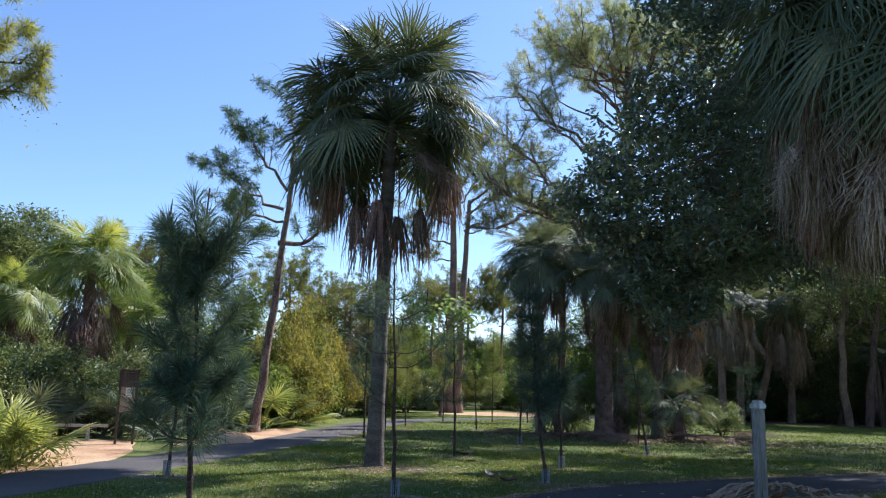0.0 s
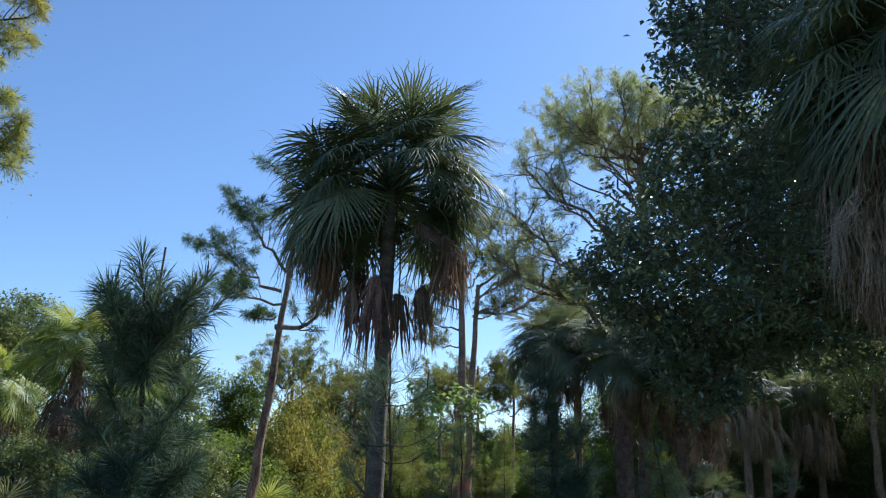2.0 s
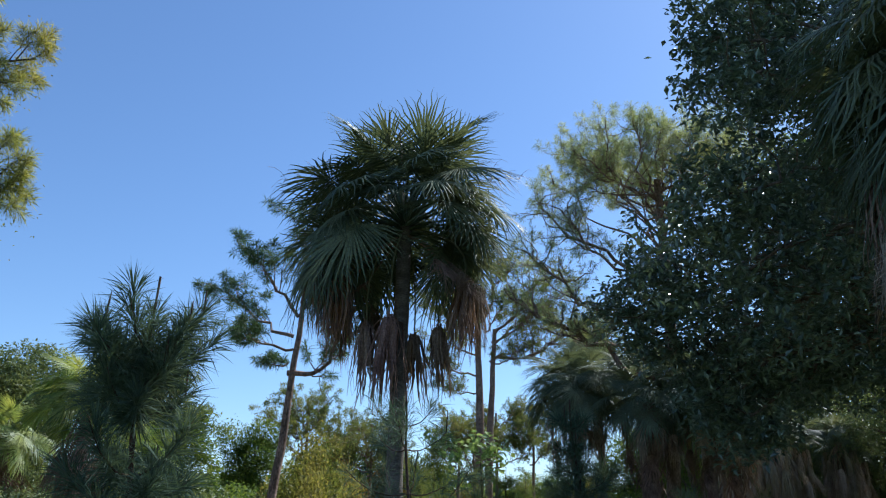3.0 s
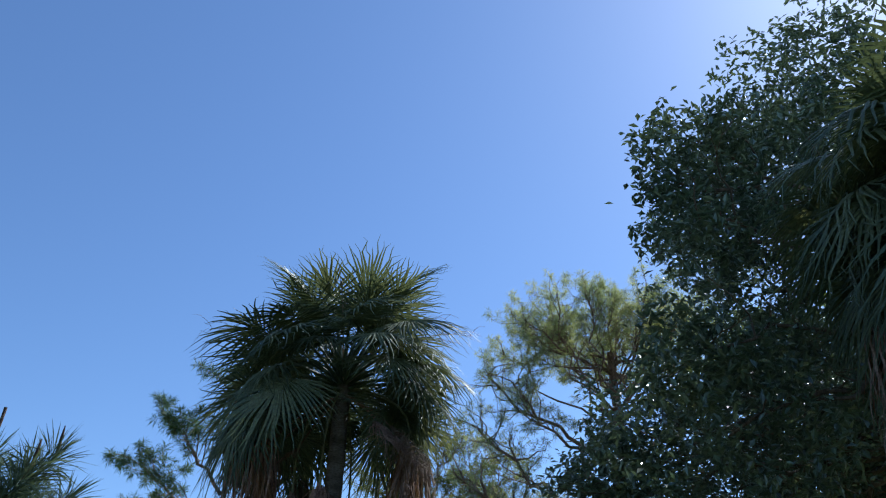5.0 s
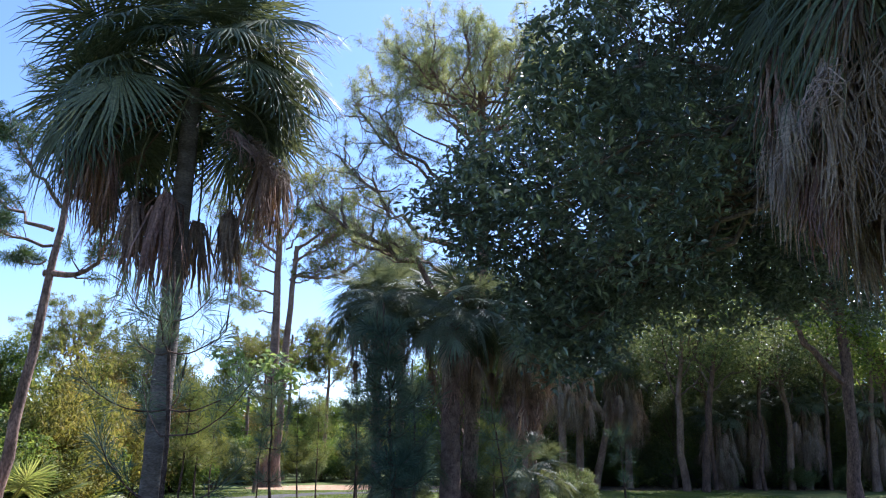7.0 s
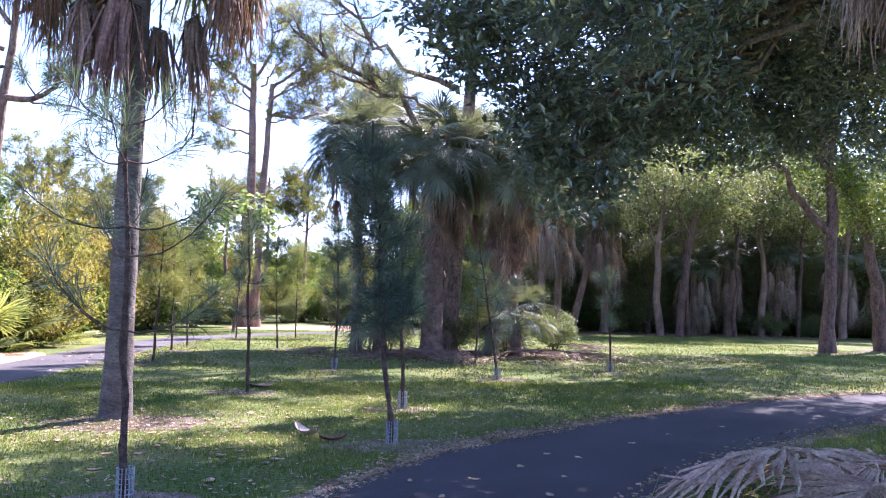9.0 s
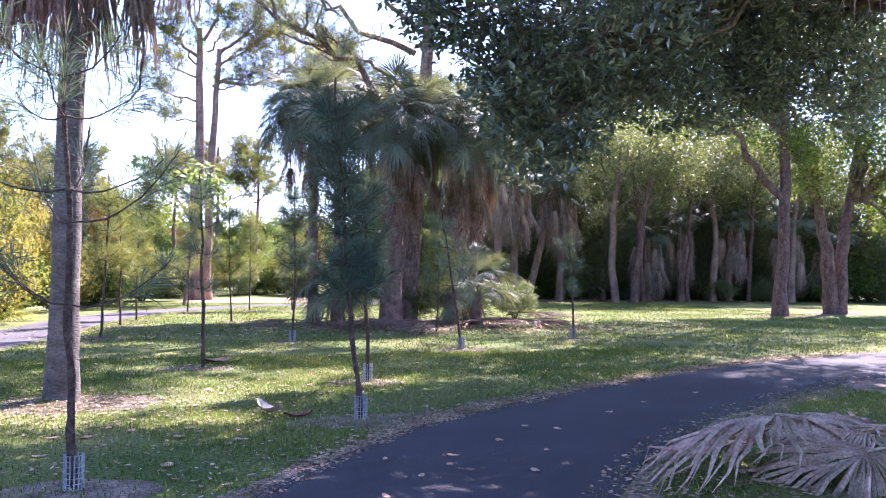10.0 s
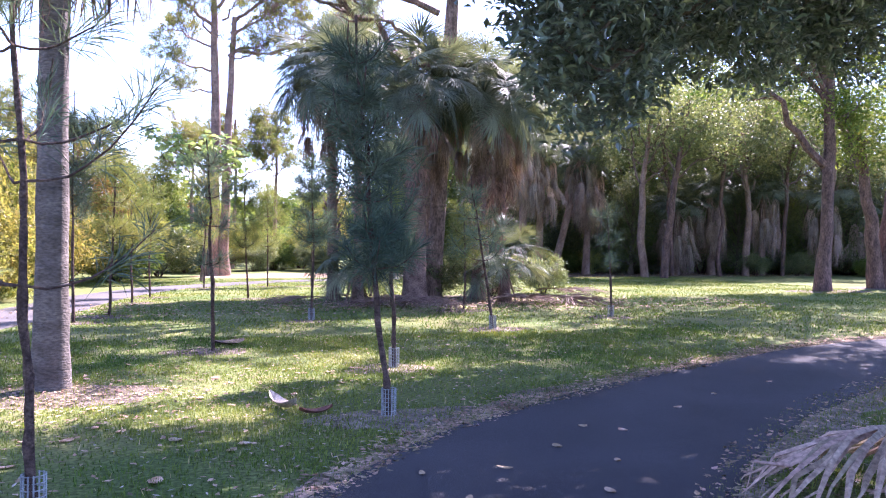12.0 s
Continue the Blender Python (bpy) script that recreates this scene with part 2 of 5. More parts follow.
def blob_points(blobs, density, clump=0.35, per=26, shell=0.55):
    """Leaf places in clumps spread through round masses (x, y, z, r), denser towards their skins."""
    out = []
    for x, y, z, r in blobs:
        m = max(4, int(density * r * r / per))
        d = unit(RNG.standard_normal((m, 3)))
        rad = r * (shell + (1 - shell) * RNG.random((m, 1)) ** 0.6) * RNG.uniform(0.75, 1.12, (m, 1))
        c = np.array([x, y, z]) + d * rad * np.array([1, 1, 0.9])
        pts = c[:, None] + RNG.standard_normal((m, per, 3)) * clump * np.array([1, 1, 0.7]) * 0.6
        out.append(pts.reshape(-1, 3))
    return np.concatenate(out)


def needle_tufts(heap, tips, ways, length, count, width=0.006, spread=0.9, droop=0.15):
    """Bursts of long needles at twig tips."""
    n = len(tips)
    d = unit(ways[:, None] * RNG.uniform(0.2, 1.2, (n, count, 1)) + RNG.standard_normal((n, count, 3)) * spread)
    ln = length * RNG.uniform(0.7, 1.15, (n, count, 1))
    start = tips[:, None] - ways[:, None] * RNG.uniform(0, 0.55, (n, count, 1)) * length
    end = start + d * ln
    end[..., 2] -= droop * ln[..., 0]
    side = unit(np.cross(d, RNG.standard_normal((n, count, 3)))) * width
    mid = start + d * ln * 0.55
    v = np.stack([start, mid + side, end, mid - side], 2).reshape(-1, 3)
    heap.add(v, np.arange(len(v)).reshape(-1, 4))


def box_bm(bm, sx, sy, sz, x=0, y=0, z=0, bevel=0.0, turn=None):
    """Adds a bevelled box, centred in x and y and standing on z."""
    m = Matrix.Translation((x, y, z + sz / 2)) @ (turn or Matrix()) @ Matrix.Diagonal((sx, sy, sz, 1))
    r = bmesh.ops.create_cube(bm, size=1, matrix=m)
    if bevel:
        bmesh.ops.bevel(bm, geom=list({e for v in r["verts"] for e in v.link_edges}), offset=bevel, segments=2, affect="EDGES")
    return bm


def ribbon(name, centre, widths, material, z, label, step=0.25, ragged=0.0):
    """A paved strip along a centre line with a real thickness and slightly uneven edges."""
    c = np.asarray(centre, float)
    w = np.asarray(widths, float)
    s = np.concatenate([[0], np.cumsum(np.linalg.norm(np.diff(c, axis=0), axis=1))])
    u = np.linspace(0, s[-1], int(s[-1] / step))
    # smooth by averaging the straight interpolation
    p = np.stack([np.interp(u, s, c[:, k]) for k in (0, 1)], 1)
    ww = np.interp(u, s, w)
    for _ in range(12):
        p[1:-1] = (p[:-2] + 2 * p[1:-1] + p[2:]) / 4
    t = unit(np.gradient(p, axis=0))
    nrm = np.stack([-t[:, 1], t[:, 0]], 1)
    el = ww / 2 + ragged * np.convolve(RNG.standard_normal(len(u)), np.ones(3) / 3, "same")
    er = ww / 2 + ragged * np.convolve(RNG.standard_normal(len(u)), np.ones(3) / 3, "same")
    rows = [(-1.0, el + 0.02, -0.05), (-1.0, el, z - 0.008), (-1.0, el - 0.05, z), (0, el * 0, z + 0.012), (1.0, er - 0.05, z), (1.0, er, z - 0.008), (1.0, er + 0.02, -0.05)]
    v = np.stack([np.concatenate([p - sgn * -nrm * off[:, None] if sgn else p, np.full((len(u), 1), zz)], 1) for sgn, off, zz in rows], 1)
    k = len(rows)
    i = np.arange(len(u) - 1)[:, None] * k
    j = np.arange(k - 1)[None]
    f = np.stack([i + j, i + j + 1, i + k + j + 1, i + k + j], -1).reshape(-1, 4)
    return tagged(part(name, np_mesh(name, v.reshape(-1, 3), f, True), material), label, "path", kind="structure")


def patch(name, x, y, rx, ry, material, z, label, turn=0.0, n=40, rough=0.16, rise=0.0):
    """A flat patch of soil with an uneven outline, its middle raised by rise."""
    a = np.linspace(0, 2 * np.pi, n, endpoint=False)
    k = 1 + rough * sum(np.sin(a * q + RNG.uniform(0, 6.28)) / q ** 0.6 for q in (2, 3, 5, 8, 13)) * 0.6
    rings = []
    for f in (1.0, 0.8, 0.5, 0.2):
        zz = z + rise * (1 - f) ** 0.7 + (-0.03 if f == 1.0 else 0) + RNG.uniform(-1, 1, n) * rise * 0.12
        rings.append(np.stack([rx * k * f * np.cos(a), ry * k * f * np.sin(a), np.broadcast_to(zz, n)], 1))
    v = np.concatenate(rings)
    i = np.arange(3)[:, None] * n
    j = np.arange(n)[None]
    q = (j + 1) % n
    faces = np.stack([i + j, i + q, i + n + q, i + n + j], -1).reshape(-1, 4).tolist() + [list(range(3 * n, 4 * n))]
    me = bpy.data.meshes.new(name)
    me.from_pydata(v.tolist(), [], faces)
    me.update()
    return tagged(part(name, me, material, at=pose(x, y, 0, 0, 0, turn)), label, "ground", kind="structure")


# ---- kinds of plants ----
def frond_mesh(name, elev, radius=1.0, petiole=1.1, segs=52, spread=128.0, droop=0.3, curl=0.22, jitter=0.025, split=0.42, fold=0.55, pieces=False, tilt=0.0):
    """A fan leaf: a stalk along +Y and pleated segments with drooping free tips; elev is the climb of its stalk."""
    h = Heap()
    loose = []
    g = np.array([0, -math.sin(radians(elev)), -math.cos(radians(elev))])
    th = np.radians(np.linspace(-spread, spread, segs))
    dth = th[1] - th[0]
    s = np.array([0.0, 0.25, 0.5, 0.72, 0.88, 1.0])
    for a in th:
        if RNG.random() < 0.04:
            continue
        ln = radius * (0.74 + 0.26 * math.cos(a * 0.62)) * RNG.uniform(0.9, 1.06)
        way = np.array([math.sin(a), math.cos(a), 0])
        side = np.array([math.cos(a), -math.sin(a), 0])
        base = np.array([0, petiole + 0.3 * radius * max(0.0, math.cos(a)), 0])
        c = base + way * (s * ln)[:, None]
        c[:, 2] -= curl * (np.maximum(0, c[:, 1] - petiole) ** 2) + 0.12 * np.abs(c[:, 0])
        c = c + g * (droop * RNG.uniform(0.6, 1.5) * ln * s ** 2.4)[:, None]
        c[1:] += RNG.standard_normal((5, 3)) * jitter * s[1:, None]
        w = np.where(s <= split, 0.006 + s * ln * math.tan(dth / 2) * 0.96, 0)
        ws = 0.006 + split * ln * math.tan(dth / 2) * 0.96
        w = np.where(s > split, ws * (1 - s) / (1 - split) + 0.0015, w)
        left, right = c - side * w[:, None], c + side * w[:, None]
        mid = c.copy()
        mid[:, 2] += w * fold
        v = np.stack([left, mid, right], 1).reshape(-1, 3)
        dy, dz = v[:, 1] - petiole, v[:, 2].copy()
        v[:, 1] = petiole + dy * math.cos(radians(tilt)) + dz * math.sin(radians(tilt))
        v[:, 2] = dz * math.cos(radians(tilt)) - dy * math.sin(radians(tilt))
        i = np.arange(len(s) - 1) * 3
        f = np.concatenate([np.stack([i, i + 1, i + 4, i + 3], 1), np.stack([i + 1, i + 2, i + 5, i + 4], 1)])
        h.add(v, f)
        loose.append((v, f))
    pts = curve_points((0, 0, 0), (0, petiole + (0.25 * radius if tilt == 0 else 0.02), 0), (0, 0, 0.05), 5)
    h.add(*tube(pts, np.linspace(0.028, 0.012, 5), 5))
    if pieces:
        return np_mesh("stalk", *tube(pts, np.linspace(0.03, 0.014, 5), 6)), [np_mesh("leaflet", v, f) for v, f in loose]
    return h.mesh(name)


def frond_set(prefix, green, dead, radius=1.0, petiole=1.1, extra=0.06, narrow=False, stiff=1.0, split=0.42):
    """Fan leaves for upright, level and hanging places, and four kinds of dead ones; a low stiff keeps the tips straight."""
    out = {"up": [], "mid": [], "low": [], "dead": []}
    for key, elev, droop, bow, tilt in (("up", 65, 0.25, 0.2, 14), ("mid", 25, 0.4, 0.22, 34), ("low", -25, 0.5, 0.2, 36)):
        for reach in (1.0, 0.82):
            me = frond_mesh(prefix + "_frond", elev, radius, petiole * reach, spread=134, split=split, droop=droop * stiff + extra, curl=bow, tilt=tilt)
            me.materials.append(green)
            out[key].append(me)
    for spread, droop, pet in ((16, 0.15, 0.85), (26, 0.2, 0.85), (20, 0.12, 0.7), (32, 0.2, 1.0)) if narrow else ((40, 0.3, 0.85), (85, 0.85, 0.85), (34, 0.25, 0.85), (58, 0.35, 1.0)):
        me = frond_mesh(prefix + "_dead_frond", -75, radius * 1.05, petiole * pet, segs=30, spread=spread, droop=droop, curl=0.1, jitter=0.085, split=0.33, fold=0.9)
        me.materials.append(dead)
        out["dead"].append(me)
    return out


def place_frond(parent, me, name, origin, az, elev, roll=0.0, size=1.0):
    a, e = radians(az), radians(elev)
    y = Vector((math.sin(a) * math.cos(e), math.cos(a) * math.cos(e), math.sin(e)))
    x = Vector((math.cos(a), -math.sin(a), 0))
    z = x.cross(y)
    m = Matrix((x, y, z)).transposed().to_4x4()
    ob = part(name, me, None, parent)
    ob.matrix_basis = Matrix.Translation(origin) @ m @ pose(0, 0, 0, 0, roll, 0) @ Matrix.Diagonal((size, size, size, 1))
    return ob


def ringed_trunk(base_r, top_r, top, bend=(0, 0, 0), rings=26, flare=1.4, sides=14):
    """A palm stem with a flared foot and uneven leaf-scar rings."""
    pts = curve_points((0, 0, -0.05), top, bend, rings)
    s = np.linspace(0, 1, rings)
    r = base_r + (top_r - base_r) * s
    r = r * (1 + (flare - 1) * np.exp(-s * rings / 2.2)) * (1 + 0.025 * RNG.standard_normal(rings))
    h = Heap()
    h.add(*tube(pts, r, sides, 0.025))
    return h.mesh("trunk", True)


def fan_palm(x, y, top, fronds, label, n_green=30, n_dead=10, base_r=0.17, bark=M_PALM_BARK, lean=(0, 0), skirt=0.0, size=1.0,
             lowest=-12, group="", boots=0, deadsize=1.0, name="cabbage_palm", rise=1.0, bare_front=False):
    """A cabbage palm: stem, living fans, and a skirt of dead ones that reaches skirt metres down the stem."""
    p = thing(name, x, y, label, "palm tree", group)
    head = Vector((lean[0], lean[1], top))
    part("trunk", ringed_trunk(base_r, base_r * 0.85, head, rings=max(10, int(top * 4))), bark, p)
    for i in range(n_green):
        u = (i + 0.5) / n_green
        elev = math.degrees(math.asin(0.995 - (0.995 - math.sin(radians(lowest))) * u ** rise)) + RNG.uniform(-9, 9)
        az = i * 137.5 + RNG.uniform(-12, 12)
        if bare_front and elev < 8 and math.cos(radians(az)) < -0.6:
            az += 75
        key = "up" if elev > 45 else "mid" if elev > 0 else "low"
        place_frond(p, fronds[key][i % 2], "frond", head + Vector((0, 0, 0.3 * (0.5 - u))), az, elev, RNG.uniform(-50, 50), size * RNG.uniform(0.84, 1.1))
    for i in range(n_dead):
        d = skirt * (i / max(1, n_dead)) + RNG.uniform(0, 0.25)
        az = i * 137.5 + RNG.uniform(-20, 20)
        elev = RNG.uniform(-82, -52) if i < n_dead * 0.5 else RNG.uniform(-88, -76)
        o = head + (Vector((0, 0, 0)) - head).normalized() * d
        a = radians(az)
        o += Vector((math.sin(a), math.cos(a), 0)) * base_r * 0.9
        place_frond(p, fronds["dead"][i % 3], "dead_frond", o, az, elev, RNG.uniform(-30, 30), deadsize * RNG.uniform(0.8, 1.1))
    for i in range(boots):
        az = i * 137.5
        a = radians(az)
        zz = top * (0.25 + 0.72 * i / boots)
        bm = bmesh.new()
        box_bm(bm, 0.09, 0.03, 0.34, bevel=0.008)
        part("boot", bm, M_BOOT, p, at=Matrix.Translation(head * (zz / top) + Vector((math.sin(a), math.cos(a), 0)) * base_r * 0.92) @ pose(0, 0, 0, 0, 0, -az) @ pose(0, 0, 0, -26))
    return p


def bundle_mesh(length, wide, n=46):
    """A withered fan: limp leaflets that fold over at the hub and hang straight down."""
    h = Heap()
    s = np.array([0.0, 0.12, 0.3, 0.55, 0.8, 1.0])
    for k in range(n):
        a = RNG.uniform(0, 2 * math.pi)
        out = np.array([math.cos(a), math.sin(a), 0]) * wide * RNG.uniform(0.25, 1.0)
        side = np.array([-math.sin(a), math.cos(a), 0])
        ln = length * RNG.uniform(0.6, 1.1)
        c = out * (s ** 0.6)[:, None] + np.array([0, 0, 0.1]) * (np.sin(s * 3.1) * (s < 0.5))[:, None]
        c[:, 2] -= ln * s ** 1.25
        c[1:] += RNG.standard_normal((5, 3)) * 0.025
        w = np.interp(s, [0, 0.35, 1], [0.008, RNG.uniform(0.016, 0.034), 0.003])
        v = np.stack([c - side * w[:, None], c + unit(out) * w[:, None] * 0.5, c + side * w[:, None]], 1).reshape(-1, 3)
        i = np.arange(5) * 3
        h.add(v, np.concatenate([np.stack([i, i + 1, i + 4, i + 3], 1), np.stack([i + 1, i + 2, i + 5, i + 4], 1)]))
    return h.mesh("dead_frond")


def hang_bundle(parent, me, head, hub, size=1.0):
    """Hangs a withered fan at its hub, with the old stalk that holds it to the crown."""
    ob = part("dead_frond", me, None, parent)
    ob.matrix_basis = Matrix.Translation(hub) @ pose(0, 0, 0, RNG.uniform(-6, 6), RNG.uniform(-6, 6), RNG.uniform(0, 360)) @ Matrix.Diagonal((size, size, size * RNG.uniform(0.92, 1.1), 1))
    d = Vector(hub) - Vector(head)
    h = Heap()
    h.add(*tube(curve_points(tuple(head), tuple(hub), (d.x * 0.35, d.y * 0.35, 0.15), 7), np.linspace(0.022, 0.014, 7), 5))
    part("stalk", h.mesh("stalk"), M_PETIOLE, parent)


def grow_limb(heap, tips, ways, start, end, r0, bend, twigs=7, twig_len=0.35, tip_step=0.16, sides=6, first=0.3):
    """A crooked limb with twigs; adds the places where needles or leaves sit."""
    start, end = np.asarray(start, float), np.asarray(end, float)
    ln = np.linalg.norm(end - start)
    pts = curve_points(start, end, bend, 9, ln * 0.03)
    heap.add(*tube(pts, np.linspace(r0, r0 * 0.3, 9), sides))
    for k in range(twigs):
        u = first + (1 - first) * (k + RNG.random()) / twigs
        q = u * 8
        i = min(7, int(q))
        o = pts[i] + (pts[i + 1] - pts[i]) * (q - i)
        w = unit(unit(end - start) * 0.5 + RNG.standard_normal(3) * np.array([0.75, 0.75, 0.45]) + np.array([0, 0, 0.4]))
        tl = ln * twig_len * RNG.uniform(0.5, 1.1)
        e = o + w * tl
        tw = curve_points(o, e, RNG.standard_normal(3) * tl * 0.12, 5, tl * 0.03)
        heap.add(*tube(tw, np.linspace(r0 * 0.3, r0 * 0.08, 5), 4))
        m = max(2, int(tl / tip_step))
        for j in range(m):
            v = 0.35 + 0.65 * (j + 1) / m
            c = o + (e - o) * v
            if j < m - 1:
                sw = unit(w + RNG.standard_normal(3) * 0.8 + np.array([0, 0, 0.3]))
                t = c + sw * tl * RNG.uniform(0.15, 0.35)
                heap.add(*tube(np.stack([c, t]), (r0 * 0.1, r0 * 0.05), 3))
                tips.append(t)
                ways.append(sw)
            else:
                tips.append(e)
                ways.append(w)
    tips.append(end)
    ways.append(unit(end - start))


def pine(x, y, trunks, limbs, label, needle=M_NEEDLE, length=0.3, count=26, width=0.011, twigs=8, bark=M_PINE_BARK, spread=0.8, twig_len=0.33, name="pine_tree", tip_step=0.16, first=0.3):
    """A pine: stems given as (top, bend, radius), limbs as (start, end, radius, bend); crown of needle bursts."""
    p = thing(name, x, y, label, "pine tree")
    for top, bend, r in trunks:
        h = Heap()
        pts = curve_points((top[3] if len(top) > 3 else 0, 0, -0.05), top[:3], bend, 12, 0.03)
        rr = np.linspace(r, r * 0.45, 12)
        rr[0] *= 1.35
        h.add(*tube(pts, rr, 10, 0.05))
        part("trunk", h.mesh("trunk", True), bark, p)
    tips, ways = [], []
    for start, end, r, bend in limbs:
        h = Heap()
        grow_limb(h, tips, ways, start, end, r, bend, twigs, twig_len, tip_step, first=first)
        part("limb", h.mesh("limb"), bark, p)
    h = Heap()
    needle_tufts(h, np.array(tips), np.array(ways), length, count, width, spread)
    part("crown", h.mesh("crown"), needle, p)
    return p


def pine_sapling(x, y, h, label, lean=(0, 0), guard=False, spread=0.5, bare=0.42, dense=44, bushy=True, stem=0.024, needle=M_NEEDLE_YOUNG):
    """A young pine: thin stem, whorls of upswept branches with long needles, a sleeve round its foot."""
    p = thing("pine_sapling", x, y, label, "young pine", "young pines on the lawn")
    top = np.array([lean[0], lean[1], h])
    pts = curve_points((0, 0, -0.03), top, (RNG.uniform(-0.05, 0.05), RNG.uniform(-0.05, 0.05), 0), 10, 0.012)
    hp = Heap()
    fine = np.linspace(0, 1, 34)
    hp.add(*tube(np.stack([np.interp(fine, np.linspace(0, 1, 10), pts[:, q]) for q in range(3)], 1), np.linspace(stem, 0.009, 34) * RNG.uniform(0.86, 1.16, 34), 8, 0.1))
    part("trunk", hp.mesh("trunk", True), M_TWIG, p)
    tips, ways = [], []
    whorls = max(3, round(h * (1 - bare) / (0.27 if bushy else 0.42)))
    for k in range(whorls):
        u = min(0.88, bare + (0.87 - bare) * k / (whorls - 1) + RNG.uniform(-0.04, 0.04))
        o = np.array([np.interp(u, np.linspace(0, 1, 10), pts[:, q]) for q in range(3)])
        reach = spread * (1.05 - 0.3 * (u - bare) / (1 - bare)) * RNG.uniform(0.65, 1.25)
        turn = RNG.uniform(0, 6.28)
        arms = RNG.integers(3, 6) if bushy else RNG.integers(2, 4)
        for b in range(arms):
            a = turn + 6.28 * b / arms + RNG.uniform(-0.4, 0.4)
            ln = reach * RNG.uniform(0.65, 1.15)
            e = o + unit((math.cos(a), math.sin(a), RNG.uniform(0.3, 0.75))) * ln
            arm = curve_points(o, e, (0, 0, -0.16 * ln), 7, 0.006)
            hb = Heap()
            hb.add(*tube(arm, np.linspace(0.009, 0.004, 7), 5))
            part("branch", hb.mesh("branch"), M_TWIG, p)
            for v in (2, 4, 5, 6) if bushy else (4, 5, 6):
                tips.append(arm[v] + RNG.standard_normal(3) * 0.02)
                ways.append(unit(arm[v] - arm[v - 1] + np.array([0, 0, 0.25 * ln / 6])))
            if y < 17 and u > 0.6 and b % 2:
                hc = Heap()
                hc.add(*tube(curve_points(e, e + np.array([RNG.uniform(-0.03, 0.03), RNG.uniform(-0.03, 0.03), RNG.uniform(0.14, 0.26)]), (0, 0, 0), 4), (0.008, 0.009, 0.008, 0.003), 6))
                part("candle", hc.mesh("candle"), M_TWIG, p)
    for v in (0.8, 0.84, 0.88, 0.91):
        tips.append(np.array([np.interp(v, np.linspace(0, 1, 10), pts[:, q]) for q in range(3)]))
        ways.append(np.array([0, 0, 1.0]))
    hn = Heap()
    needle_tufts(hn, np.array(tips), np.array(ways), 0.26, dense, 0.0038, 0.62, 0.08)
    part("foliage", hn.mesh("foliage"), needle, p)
    if guard:
        hg = Heap()
        for i in range(14):
            a0 = i / 14 * 2 * math.pi
            q = np.array([math.cos(a0), math.sin(a0), 0]) * 0.062
            hg.add(*tube(np.stack([q, q + np.array([0, 0, 0.24])]), (0.0045, 0.0045), 4))
        for z in np.linspace(0.01, 0.235, 7):
            a0 = np.linspace(0, 2 * np.pi, 17)
            hg.add(*tube(np.stack([np.cos(a0) * 0.062, np.sin(a0) * 0.062, a0 * 0 + z], 1), np.full(17, 0.0035), 4))
        part("tree_guard", hg.mesh("tree_guard"), M_GUARD, p, "grey plastic mesh sleeve")
    return p


def leafy_tree_data(height, width, leaf, n, blobs_n=11, low=0.35, size=0.13, clump=0.4):
    """Meshes of one broad-leaved tree: its trunk with limbs, and its crown."""
    h = Heap()
    top = np.array([RNG.uniform(-0.4, 0.4), RNG.uniform(-0.4, 0.4), height * 0.72])
    pts = curve_points((0, 0, -0.05), top, RNG.standard_normal(3) * 0.25, 9, 0.06)
    r = 0.022 * height
    rr = np.linspace(r, r * 0.35, 9)
    rr[0] *= 1.5
    h.add(*tube(pts, rr, 9, 0.06))
    blobs = []
    for k in range(blobs_n):
        a = k * 2.4 + RNG.uniform(-0.5, 0.5)
        u = (k + 0.5) / blobs_n
        zz = height * (low + (0.93 - low) * u)
        rad = width * 0.5 * RNG.uniform(0.35, 0.75) * (1.0 - 0.5 * u ** 2)
        c = np.array([math.cos(a) * rad, math.sin(a) * rad, zz])
        blobs.append((*c, width * RNG.uniform(0.17, 0.27)))
        i = int(np.clip(zz / top[2] * 5, 1, 7))
        h.add(*tube(curve_points(pts[i], c, (0, 0, 0.15), 6, 0.05), np.linspace(r * 0.4, r * 0.08, 6), 5))
    v, f = leaf_quads(blob_points(blobs, n / sum(b[3] ** 2 for b in blobs), clump), size)
    me_t, me_c = h.mesh("trunk", True), np_mesh("crown", v, f)
    me_t.materials.append(M_OAK_BARK)
    me_c.materials.append(leaf)
    return me_t, me_c


def shrub_data(width, height, leaf, n, size=0.1, clump=0.22):
    """Meshes of one shrub: stems and foliage down to the ground."""
    h = Heap()
    blobs = []
    for k in range(8):
        a = k * 2.4
        rad = width * 0.36 * RNG.uniform(0.2, 1)
        z = height * RNG.uniform(0.25, 0.78)
        c = (math.cos(a) * rad, math.sin(a) * rad, z)
        blobs.append((*c, width * RNG.uniform(0.17, 0.26)))
        h.add(*tube(curve_points((0.1 * math.cos(a), 0.1 * math.sin(a), -0.03), c, (0, 0, 0.1), 5, 0.03), np.linspace(0.03, 0.008, 5), 5))
    pts = blob_points(blobs, n / sum(b[3] ** 2 for b in blobs), clump)
    pts = pts[pts[:, 2] > 0.03]
    v, f = leaf_quads(pts, size)
    me_s, me_f = h.mesh("stems"), np_mesh("foliage", v, f)
    me_s.materials.append(M_TWIG)
    me_f.materials.append(leaf)
    return me_s, me_f


